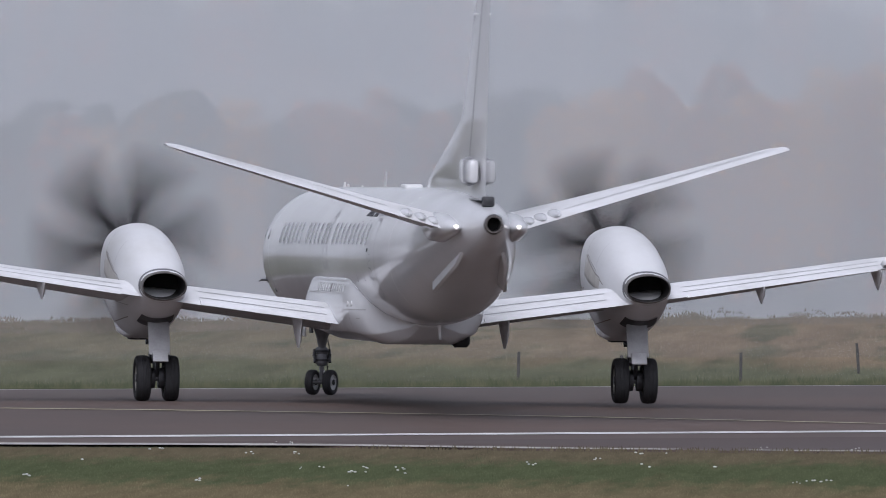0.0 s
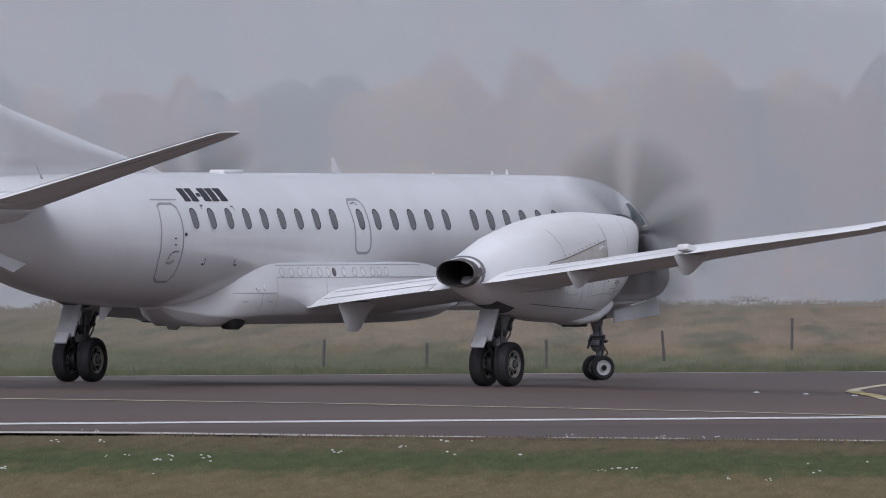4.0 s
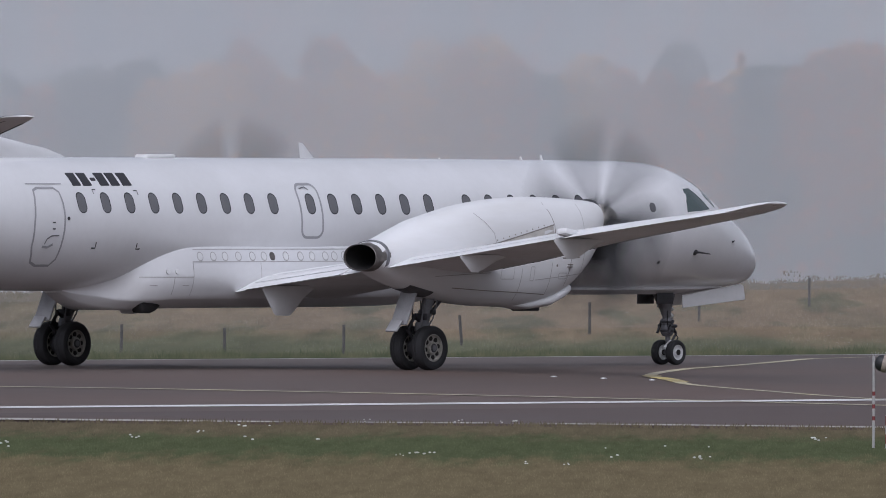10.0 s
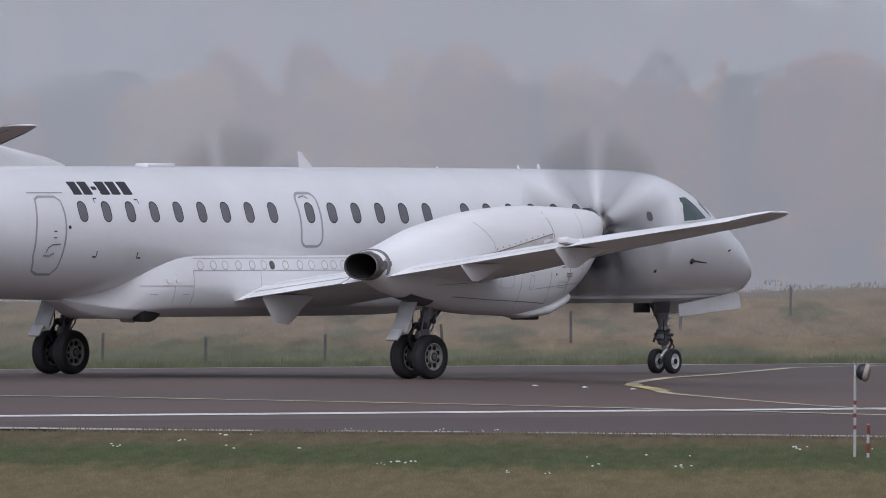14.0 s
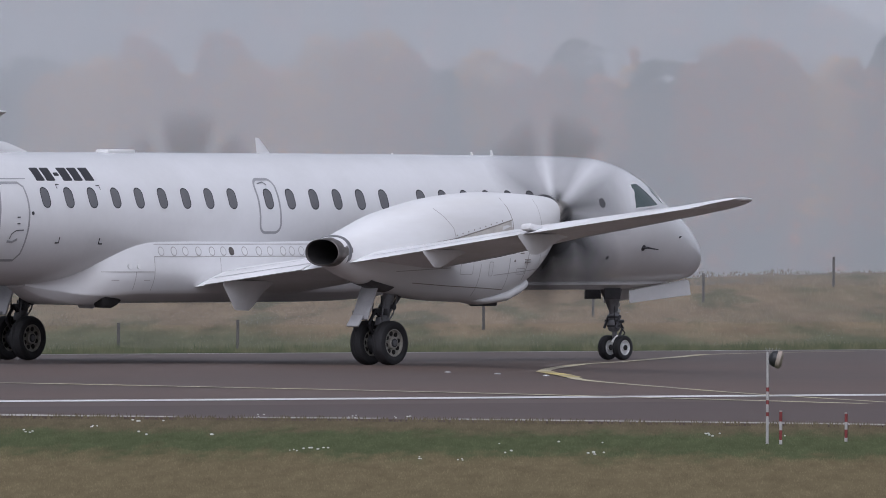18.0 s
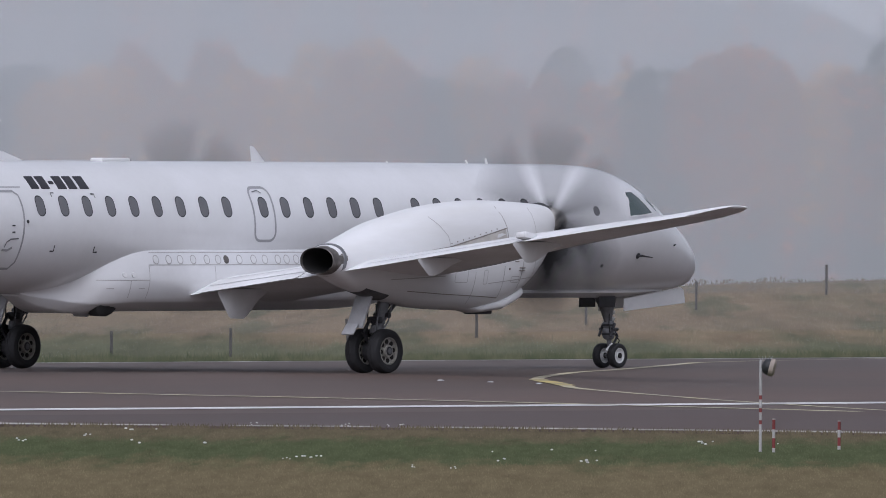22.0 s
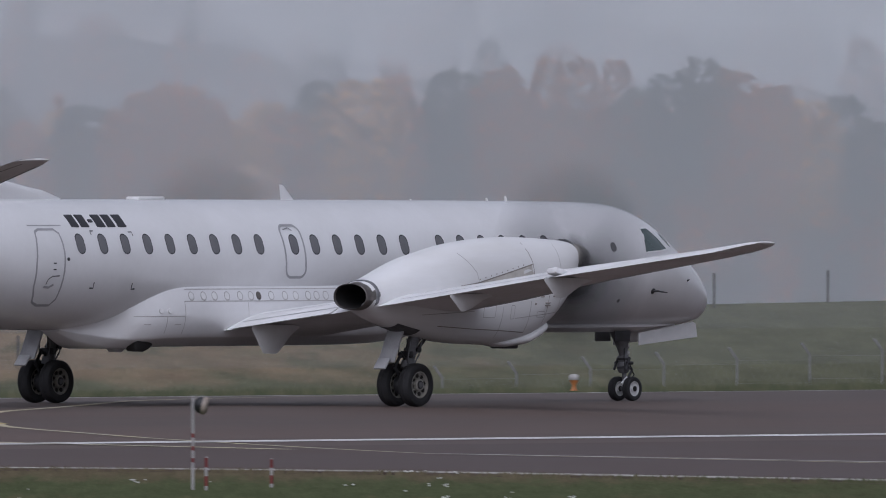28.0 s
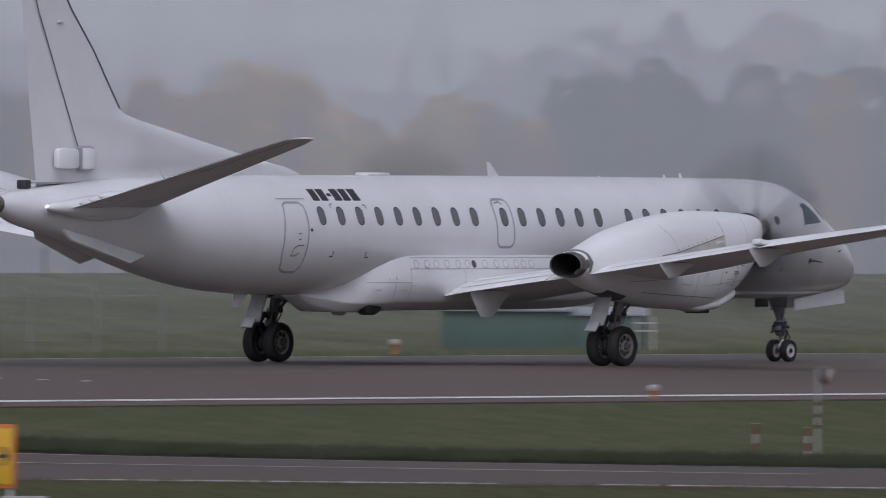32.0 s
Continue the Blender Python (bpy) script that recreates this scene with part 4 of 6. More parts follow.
def section(chord_from, chord_to, y, z, thick, k=10, axis="y"):
    """An aerofoil ring from leading edge x to trailing edge x."""
    up, lo = [], []
    c = chord_from - chord_to
    for i in range(k + 1):
        f = 0.5 - 0.5 * math.cos(math.pi * i / k)
        t = thick * c * 5 * (0.2969 * math.sqrt(f) - 0.126 * f - 0.3516 * f**2 + 0.2843 * f**3 - 0.1036 * f**4)
        camber = 0.02 * c * 4 * f * (1 - f) if axis == "y" else 0
        up.append((chord_from - f * c, camber + t))
        lo.append((chord_from - f * c, camber - t * (0.85 if axis == "y" else 1)))
    ring = up + lo[-2:0:-1]
    return [(x, y, z + w) if axis == "y" else (x, y + w, z) for x, w in ring]


def boot_ring(le, te, y, z, thick, deep, out, axis="y", k=5):
    """The nose of an aerofoil ring, deep metres back from its leading edge, moved outwards."""
    c = le - te
    up, lo = [], []
    for i in range(k + 1):
        f = deep / c * (i / k) ** 2
        t = thick * c * 5 * (0.2969 * math.sqrt(f) - 0.126 * f - 0.3516 * f**2 + 0.2843 * f**3 - 0.1036 * f**4) + out
        camber = 0.02 * c * 4 * f * (1 - f) if axis == "y" else 0
        up.append((le + out - f * c, camber + t))
        lo.append((le + out - f * c, camber - t * (0.85 if axis == "y" else 1)))
    ring = up + lo[::-1]
    return [(x, y, z + w) if axis == "y" else (x, y + w, z) for x, w in ring]


# wings: z of the trailing edge rises outwards
def wing_row(y):
    le = interp([(0, 1.55), (4.1, 1.05), (8, 0.52), (11.8, -0.05), (12.25, -0.25), (12.42, -0.62)], y)[0]
    te = interp([(0, -1.80), (1.2, -1.78), (4.1, -1.66), (8, -1.42), (11.8, -1.22), (12.25, -1.22), (12.42, -1.12)], y)[0]
    z = interp([(0, 1.24), (1.2, 1.385), (3.5, 1.69), (4.7, 1.83), (8, 2.31), (11.3, 2.725), (12.42, 2.92)], y)[0]
    return le, te, z


DROOP = [(-0.2, 0.0), (0.35, 0.0), (0.55, 0.03), (0.72, 0.055), (0.85, 0.03), (1.0, -0.045), (1.2, -0.075)]


def twist(y, le, te, ring):
    """Washout: the leading edge droops outwards."""
    k = interp([(0, 0.0), (4, 0.01), (6, 0.02), (8, 0.005), (11, -0.01), (12.42, -0.02)], y)[0]
    fade = interp([(0, 1.15), (3.5, 1.15), (4.7, 0.6), (11.3, 0.5), (12.42, 0.1)], y)[0]
    return [(px, py, pz - k * (px - te) + fade * interp(DROOP, (le - px) / (le - te))[0]) for px, py, pz in ring]


for side in (-1, 1):
    bm = bmesh.new()
    loops = []
    for y in (0.4, 1.2, 2.4, 3.5, 4.7, 6.2, 8, 9.5, 11, 11.8, 12.1, 12.3, 12.42):
        le, te, z = wing_row(y)
        loops.append(twist(y, le, te, section(le, te, side * y, z, interp([(0, 0.155), (12.0, 0.12), (12.42, 0.06)], y)[0])))
    rings(bm, loops)
    wing = part("wing", bm, MATTE, plane, "long straight white wing rising to its tip")
    bm = bmesh.new()
    rings(bm, [twist(y, wing_row(y)[0], wing_row(y)[1], boot_ring(wing_row(y)[0], wing_row(y)[1], side * y, wing_row(y)[2], interp([(0, 0.155), (12.0, 0.12)], y)[0], 0.16, 0.004)) for y in (5.0, 6, 8, 10, 11.6)])
    part("deicing_boot", bm, BOOT, wing, "black de-icing boot on the leading edge")
    for y0, y1, name in ((1.35, 3.45, "flap"), (4.8, 8.05, "flap"), (8.25, 11.7, "aileron")):
        bm = bmesh.new()
        loops = []
        for y in (y0, y1):
            le, te, z = wing_row(y)
            loops.append(twist(y, le, te, section(te + 0.50, te - 0.10, side * y, z - 0.01 + (0.02 if name == "flap" and y < 4 else 0), 0.14, 8)))
        rings(bm, loops)
        part(name, bm, MATTE, wing)
    # gaps of flaps and ailerons, seen on top as thin dark lines
    for pick, name, ys in ((7, "flap_gap", (1.3, 2.4, 3.45)), (7, "flap_gap", (4.75, 6.2, 8.1)), (8, "flap_gap", (1.3, 2.4, 3.45)), (8, "flap_gap", (4.75, 6.2, 8.1)), (7, "aileron_gap", (8.25, 9.5, 11.0, 11.75))):
        bm = bmesh.new()
        loops = []
        for y in ys:
            le, te, z = wing_row(y)
            ring = twist(y, le, te, section(le, te, side * y, z, interp([(0, 0.155), (12.0, 0.12), (12.42, 0.06)], y)[0]))
            p, q = Vector(ring[pick]), Vector(ring[pick - 1])
            loops.append([p + Vector((0, 0, 0.006)), p.lerp(q, 0.10) + Vector((0, 0, 0.006))])
        rings(bm, loops, False, False, False)
        part(name, bm, SEAM, wing)
    for y in (1.75, 6.1, 8.1):
        le, te, z = wing_row(y)
        bm = bmesh.new()
        big = 1.3 if y < 3 else 1.0 if y < 7 else 1.15
        rings(bm, [[(te - 0.12 + dx, side * y - w, z - 0.03), (te - 0.12 + dx, side * y - w * 0.8, z - d * 0.6), (te - 0.12 + dx, side * y, z - d), (te - 0.12 + dx, side * y + w * 0.8, z - d * 0.6), (te - 0.12 + dx, side * y + w, z - 0.03)]
                   for dx, w, d in (((0.1, 0.012, 0.10), (0.38, 0.05, 0.48), (0.44, 0.06, 0.53), (0.80, 0.06, 0.54), (0.92, 0.06, 0.47), (1.2, 0.05, 0.22), (1.5, 0.012, 0.06)) if y < 3 else ((0, 0.012, 0.08), (0.22 * big, 0.05, 0.27 * big), (0.30 * big, 0.06, 0.33 * big), (0.46 * big, 0.06, 0.33 * big), (0.62 * big, 0.06, 0.28 * big), (0.95 * big, 0.05, 0.14), (1.3 * big, 0.012, 0.05)))])
        part("flap_track_fairing", bm, MATTE, wing)
    le, te, z = wing_row(8.3)
    bm = bmesh.new()
    box(bm, 0, 0, 0, 0.36, 0.22, 0.11, pose(te + 0.06, side * 8.24, z + 0.05, 7 * side, 10), 0.03)
    part("aileron_hinge_cover", bm, MATTE, wing)
    le, te, z = wing_row(12.1)
    bm = bmesh.new()
    rings(bm, [oval(x, side * 12.30, z + 0.045, w, w * 0.6, 2, 12) for x, w in ((le - 0.22, 0.01), (le - 0.3, 0.04), (le - 0.45, 0.045), (le - 0.6, 0.02))])
    part("wingtip_lamp", bm, LAMPGLASS, wing, "clear wingtip lamp")

# engine nacelles
NAC = smooth_table([(-1.80, 2.19, 1.72, 0.38), (-1.4, 2.31, 1.54, 0.42), (-0.64, 2.58, 1.33, 0.495), (0.0, 2.73, 1.20, 0.53), (0.6, 2.845, 1.125, 0.555), (1.4, 2.94, 1.09, 0.565), (2.17, 2.985, 1.085, 0.565), (2.9, 2.975, 1.22, 0.55),
                    (3.4, 2.955, 1.45, 0.54), (3.75, 2.935, 1.72, 0.49), (3.98, 2.915, 1.98, 0.44), (4.10, 2.895, 2.25, 0.38)], 0.2)
PROP_X, PROP_Z = 4.42, 2.62
props = []
for side in (-1, 1):
    yc = side * 4.1
    bm = bmesh.new()
    rings(bm, [oval(x, yc, (zt + zb) / 2, hw, (zt - zb) / 2, 2.35, 40) for x, zt, zb, hw in NAC], False, True)
    nac = part("engine_nacelle", bm, DIRTY, plane, "long white engine nacelle with dirt-lined panels")
    bm = bmesh.new()
    rings(bm, [oval(x, yc, z, hw, hh, 2.2, 36) for x, z, hw, hh in ((-1.60, 1.955, 0.40, 0.285), (-1.80, 1.95, 0.385, 0.243), (-1.96, 1.945, 0.375, 0.232), (-1.97, 1.945, 0.362, 0.222), (-1.92, 1.946, 0.355, 0.215))], False, False)
    part("exhaust_nozzle", bm, HEATED, nac, "brown heat-stained exhaust nozzle")
    bm = bmesh.new()
    rings(bm, [oval(x, yc, z, hw, hh, 2.2, 28) for x, z, hw, hh in ((-1.925, 1.945, 0.356, 0.216), (-1.1, 2.0, 0.33, 0.2))], False, True)
    part("exhaust_lining", bm, SOOT_SHADE, nac)
    bm = bmesh.new()
    rings(bm, [oval(x, yc, z, hw, hh, 2.6, 24) for x, z, hw, hh in ((1.75, 1.13, 0.15, 0.03), (2.25, 1.12, 0.27, 0.09), (2.8, 1.20, 0.33, 0.12), (3.15, 1.33, 0.33, 0.13), (3.32, 1.40, 0.30, 0.11), (3.37, 1.43, 0.20, 0.06))])
    part("air_intake", bm, DIRTY, nac, "chin air intake under the propeller")
    # dark skin laid on behind the gear leg to paint in the nacelle's shade
    bm = bmesh.new()
    loops = []
    for x in (-0.95, -0.8, -0.6, -0.35):
        zt, zb, hw = interp(NAC, x)
        zc, hh = (zt + zb) / 2, (zt - zb) / 2
        row = []
        for i in range(17):
            a = radians(238 + 64 * i / 16)
            c, q = math.cos(a), math.sin(a)
            row.append((x, yc + (hw + 0.008) * math.copysign(abs(c) ** (2 / 2.35), c), zc + (hh + 0.008) * math.copysign(abs(q) ** (2 / 2.35), q)))
        loops.append(row)
    rings(bm, loops, False, False, False)
    part("underside_shade", bm, SHADEGREY, nac, "dark patch that paints in the shade under the nacelle")
    bm = bmesh.new()
    box(bm, 2.45, yc, 1.06, 0.45, 0.30, 0.10, bevel=0.03)
    part("drain_outlet", bm, DARKMETAL, nac)
    for flank in (-1, 1):
        def nac_skin(x, z, side_of, out=0.0, yc=yc, flank=flank):
            zt, zb, hw = interp(NAC, x)
            q = max(-0.985, min(0.985, (z - (zt + zb) / 2) / ((zt - zb) / 2)))
            return Vector((x, yc + flank * (hw * (1 - abs(q) ** 2.35) ** (1 / 2.35) + out), z + out * q))

        patch("stained_panel", [(0.45, 2.07), (0.95, 2.16), (1.6, 2.29), (2.3, 2.43), (2.58, 2.49), (2.62, 2.30), (2.64, 2.14), (1.9, 2.02), (1.2, 1.95), (0.6, 1.93)], 1, STAIN, nac, 0.003, "grubby beige panel above the wing", nac_skin)
        for line, w, m in (([(0.10, 2.00), (0.45, 2.08), (0.50, 2.12), (1.0, 2.18), (1.6, 2.30), (2.2, 2.42), (2.60, 2.50)], 0.020, GRIME), ([(2.60, 2.05), (2.62, 2.5), (2.56, 2.72), (2.50, 2.88)], 0.014, GRIME), ([(1.02, 2.19), (0.98, 2.36), (0.80, 2.55), (0.62, 2.70)], 0.014, JOINT), ([(3.4, 1.6), (3.4, 2.86)], 0.012, JOINT),
                           ([(0.0, 1.42), (0.9, 1.37), (1.9, 1.33), (2.5, 1.30)], 0.014, GRIME), ([(1.7, 1.2), (1.72, 1.75)], 0.012, JOINT), ([(2.5, 1.3), (2.52, 1.85)], 0.014, JOINT), ([(2.1, 1.55), (3.45, 1.66)], 0.012, JOINT), ([(-0.5, 1.62), (0.9, 1.68)], 0.012, JOINT), ([(3.0, 1.45), (3.05, 1.95)], 0.012, GRIME)):
            seam("panel_joint", line, 1, w, m, nac, 0.005, False, surf=nac_skin)
        for x, z, w, h in ((0.62, 1.74, 0.13, 0.11), (1.34, 1.72, 0.34, 0.30), (2.0, 1.66, 0.10, 0.24), (2.86, 1.62, 0.24, 0.10)):
            seam("hatch_outline", roundish(x, z, w, h, 0.02, 2), 1, 0.010, JOINT, nac, 0.005, surf=nac_skin)
        for k in range(9):
            patch("fastener", roundish(1.05 + 0.16 * k, 2.24 + 0.031 * k, 0.022, 0.022, 0.010, 2), 1, GRIME, nac, 0.006, surf=nac_skin)
    bm = bmesh.new()
    rings(bm, [oval(x, yc, z, hw, hh, 2.2, 36) for x, z, hw, hh in ((-1.63, 1.955, 0.398, 0.282), (-1.64, 1.955, 0.412, 0.292), (-1.70, 1.953, 0.408, 0.282), (-1.71, 1.953, 0.392, 0.268))], False, False)
    part("nozzle_band", bm, STEEL, nac, "bare metal band round the nozzle")
    for x, z, w, h in ((2.86, 1.93, 0.11, 0.022), (3.22, 1.94, 0.10, 0.022), (3.02, 1.82, 0.14, 0.014), (3.02, 1.775, 0.14, 0.014), (2.66, 1.80, 0.025, 0.04)):
        for flank in (-1, 1):
            zt, zb, hw = interp(NAC, x)
            bm = bmesh.new()
            box(bm, x, yc + flank * (hw * 0.965), z, w, 0.05, h, bevel=0.01)
            part("vent_grille", bm, GRIME, nac)
    bm = bmesh.new()
    lathe(bm, [(0.27, 4.06), (0.325, 4.10), (0.325, 4.14), (0.27, 4.145), (0.26, 4.06)], "x", 28, (0, yc, PROP_Z), False)
    part("spinner_ring", bm, DARKMETAL, nac, "dark ring behind the propeller")
    # propeller: hub, spinner and six broad swept blades
    bm = bmesh.new()
    lathe(bm, [(0.23, -0.27), (0.245, -0.1), (0.235, 0.08), (0.20, 0.22), (0.14, 0.33), (0.07, 0.40), (0.01, 0.42)], "x", 28)
    prop = part("propeller", bm, SPINNER, plane, "six dark propeller blades on a pale spinner, turning")
    prop.matrix_basis = pose(PROP_X, yc, PROP_Z)
    bm = bmesh.new()
    loops = []
    for r, chord, turn, sweep in ((0.20, 0.32, 56, 0), (0.30, 0.43, 52, 0), (0.45, 0.52, 46, 0.01), (0.7, 0.58, 38, 0.03), (1.0, 0.58, 31, 0.02), (1.3, 0.50, 25, -0.03), (1.48, 0.37, 21, -0.07), (1.62, 0.22, 19, -0.12), (1.72, 0.09, 19, -0.16), (1.765, 0.02, 19, -0.18)):
        ring = []
        for i in range(12):
            t = 2 * math.pi * i / 12
            u, w = chord / 2 * math.cos(t) + sweep, 0.022 * math.sin(t) * (3.2 if r < 0.35 else 1.8 if r < 0.5 else 1)
            c, s = math.cos(radians(turn)), math.sin(radians(turn))
            ring.append((u * s + w * c, u * c - w * s, r))
        loops.append(ring)
    rings(bm, loops)
    blade = part("blade", bm, BLADE, prop)
    blades = [blade]
    for i in range(1, 6):
        b = new("blade", blade.data)
        b.parent, b.matrix_basis = prop, pose(0, 0, 0, 60 * i)
        blades.append(b)
    props.append((prop, side, blades))

# tail: fin with its long dorsal root, rudder, tailplanes
def pitched(te, ring):
    """Sets a tailplane's leading edge a little higher than its trailing edge."""
    return [(x, y, z + 0.035 * (x - te)) for x, y, z in ring]


FIN = [(3.40, -5.0, -13.62, 0.02), (3.66, -5.0, -13.64, 0.02), (3.80, -5.5, -13.66, 0.03), (3.87, -5.96, -13.67, 0.04), (4.08, -7.13, -13.70, 0.06), (4.40, -8.8, -13.75, 0.085), (4.70, -10.35, -13.79, 0.10), (4.80, -10.75, -13.81, 0.105), (4.90, -10.93, -13.82, 0.105),
       (5.3, -11.23, -13.88, 0.10), (6.0, -11.76, -13.98, 0.095), (6.77, -12.47, -14.09, 0.09), (7.6, -13.08, -14.2, 0.085), (7.85, -13.3, -14.24, 0.08), (7.93, -13.55, -14.22, 0.03)]
bm = bmesh.new()
rings(bm, [section(le, te, 0, z, min(th, 0.33 / (le - te)), 12, "z") for z, le, te, th in FIN])
fin = part("tail_fin", bm, WHITE, plane, "tall white tail fin with a long dorsal root")
bm = bmesh.new()
rings(bm, [boot_ring(le, te, 0, z, min(th, 0.33 / (le - te)), 0.11, 0.005, "z") for z, le, te, th in FIN if 4.85 < z < 7.8])
part("deicing_boot", bm, BOOT, fin, "black de-icing boot on the fin's leading edge")
for side in (-1, 1):
    bm = bmesh.new()
    for (x0, z0), (x1, z1) in (((-12.45, 4.18), (-13.67, 6.77)), ((-13.67, 6.77), (-13.98, 7.75))):
        w0, w1 = (0.136, 0.075) if z0 < 5 else (0.075, 0.05)
        q = [(x0 - 0.014, side * w0, z0), (x0 + 0.014, side * (w0 + 0.004), z0), (x1 + 0.014, side * (w1 + 0.004), z1), (x1 - 0.014, side * w1, z1)]
        bm.faces.new([bm.verts.new(p) for p in q])
    part("rudder_hinge_line", bm, DARKMETAL, fin)
    bm = bmesh.new()
    box(bm, -12.19, side * 0.15, 3.95, 0.50, 0.22, 0.44, bevel=0.10)
    bm_gap = bmesh.new()
    box(bm_gap, -12.19, side * 0.12, 3.95, 0.545, 0.20, 0.485, bevel=0.10)
    part("cover_joint", bm_gap, SEAM, fin)
    part("rudder_actuator_cover", bm, WHITE, fin, "rounded cover over the rudder drive")
    bm = bmesh.new()
    box(bm, -12.82, side * 0.14, 3.95, 0.70, 0.18, 0.40, bevel=0.085)
    part("rudder_horn", bm, WHITE, fin)
    bm = bmesh.new()
    box(bm, -12.455, side * 0.15, 3.95, 0.022, 0.19, 0.40)
    part("cover_joint", bm, SEAM, fin)
    bm = bmesh.new()
    box(bm, -13.0, side * 0.075, 3.49, 1.55, 0.12, 0.025)
    part("rudder_gap", bm, SEAM, fin)
    bm = bmesh.new()
    box(bm, -13.0, side * 0.11, 6.55, 0.16, 0.05, 0.04, bevel=0.01)
    part("static_discharge_mast", bm, PANEL, fin)
    # tailplane
    bm = bmesh.new()
    loops = []
    for y in (0.25, 0.7, 1.6, 3.0, 4.2, 4.9, 5.12, 5.17):
        f = y / 5.17
        le = interp([(0, -10.40), (2, -10.98), (4.9, -11.58), (5.12, -11.70), (5.17, -11.95)], y)[0]
        te = interp([(0, -13.60), (2, -13.12), (4.9, -12.74), (5.17, -12.68)], y)[0]
        loops.append(pitched(te, section(le, te, side * y, 2.80 + 0.297 * y, interp([(0, 0.11), (4.9, 0.09), (5.17, 0.04)], y)[0])))
    rings(bm, loops)
    tp = part("tailplane", bm, MATTE, plane, "white tailplane set at a steep upward angle")
    bm = bmesh.new()
    tail_le, tail_te = [(0, -10.40), (2, -10.98), (4.9, -11.58)], [(0, -13.60), (2, -13.12), (4.9, -12.74)]
    rings(bm, [pitched(interp(tail_te, y)[0], boot_ring(interp(tail_le, y)[0], interp(tail_te, y)[0], side * y, 2.80 + 0.297 * y, 0.10, 0.12, 0.004)) for y in (1.1, 2, 3, 4.8)])
    part("deicing_boot", bm, BOOT, tp, "black de-icing boot")
    bm = bmesh.new()
    y0, y1 = 0.9, 5.0
    for dz in (0.07, -0.05):
        te0, te1 = interp([(0, -13.60), (2, -13.12), (5.17, -12.68)], y0)[0], interp([(0, -13.60), (2, -13.12), (5.17, -12.68)], y1)[0]
        bm.faces.new([bm.verts.new(p) for p in ((te0 + 0.65, side * y0, 2.80 + 0.297 * y0 + dz + 0.055), (te0 + 0.69, side * y0, 2.80 + 0.297 * y0 + dz + 0.055), (te1 + 0.42, side * y1, 2.80 + 0.297 * y1 + dz * 0.75 + 0.04), (te1 + 0.38, side * y1, 2.80 + 0.297 * y1 + dz * 0.75 + 0.04))])
    part("elevator_hinge_line", bm, DARKMETAL, tp)
    bm = bmesh.new()
    rings(bm, [oval(x, side * (0.52 + 0.02 * k), 3.02, hw, hh, 2, 20) for k, (x, hw, hh) in enumerate(((-13.98, 0.03, 0.03), (-13.85, 0.10, 0.08), (-13.4, 0.17, 0.14), (-12.6, 0.24, 0.24), (-11.6, 0.22, 0.25), (-10.8, 0.12, 0.16), (-10.3, 0.02, 0.03)))])
    fairing = part("tailplane_root_fairing", bm, WHITE, plane)
    bm = bmesh.new()
    lathe(bm, [(0.034, 0.02), (0.036, 0.0), (0.026, -0.03), (0.001, -0.045)], "x", 12, (-13.96, side * 0.52, 3.04), False)
    part("position_lamp", bm, TAILGLOW, fairing, "small lit white position lamp")
    for y in (0.80, 1.01, 1.24):
        bm = bmesh.new()
        rings(bm, [oval(x, side * y, 2.80 + 0.297 * y + 0.075, w, w * 0.85, 2, 14) for x, w in ((-13.3, 0.015), (-13.1, 0.08), (-12.85, 0.115), (-12.6, 0.105), (-12.3, 0.06), (-12.0, 0.01))])
        part("elevator_hinge_bump", bm, WHITE, tp)
    # ventral strake under the tail cone
    bm = bmesh.new()
    a, b, c, d = Vector((-13.22, 0.31, 2.60)), Vector((-10.75, 0.50, 2.10)), Vector((-11.40, 0.57, 1.94)), Vector((-13.05, 0.38, 2.40))
    loops = []
    for o in (0.0, 0.05):
        loops.append([Vector((p.x, side * (p.y + o), p.z + o * 0.5)) for p in (a, b, c, d)])
    rings(bm, loops)
    part("ventral_strake", bm, PANEL, plane, "white ventral strake under the tail")
bm = bmesh.new()
box(bm, -14.0, 0, 3.46, 0.22, 0.20, 0.17, bevel=0.03)
part("tail_lamp_housing", bm, DARKMETAL, plane)
bm = bmesh.new()
rod(bm, (-9.9, -0.35, 3.55), (-10.25, -0.42, 3.80), 0.02, 0.01, 8)
part("whip_aerial", bm, PANEL, plane)


# landing gear
def tyre(r, w):
    bm = bmesh.new()
    h = w / 2
    lathe(bm, [(r * 0.60, h * 0.70), (r * 0.72, h * 0.98), (r * 0.86, h * 1.0), (r * 0.95, h * 0.86), (r * 0.985, h * 0.6), (r, h * 0.3), (r * 0.985, h * 0.26), (r, h * 0.2), (r, 0.0), (r, -h * 0.2), (r * 0.985, -h * 0.26), (r, -h * 0.3),
               (r * 0.985, -h * 0.6), (r * 0.95, -h * 0.86), (r * 0.86, -h), (r * 0.72, -h * 0.98), (r * 0.60, -h * 0.70)], "y", 36, caps=False)
    return bm


def rim(r, w, holes):
    bm = bmesh.new()
    h = w / 2
    lathe(bm, [(r * 0.62, h * 0.78), (r * 0.58, h * 0.80), (r * 0.55, h * 0.45), (r * 0.30, h * 0.30), (r * 0.28, h * 0.75), (r * 0.15, h * 0.82), (0.004, h * 0.82)], "y", 30, caps=False)
    lathe(bm, [(r * 0.62, -h * 0.78), (r * 0.58, -h * 0.80), (r * 0.55, -h * 0.45), (r * 0.30, -h * 0.30), (r * 0.28, -h * 0.75), (r * 0.15, -h * 0.82), (0.004, -h * 0.82)], "y", 30, caps=False)
    return bm


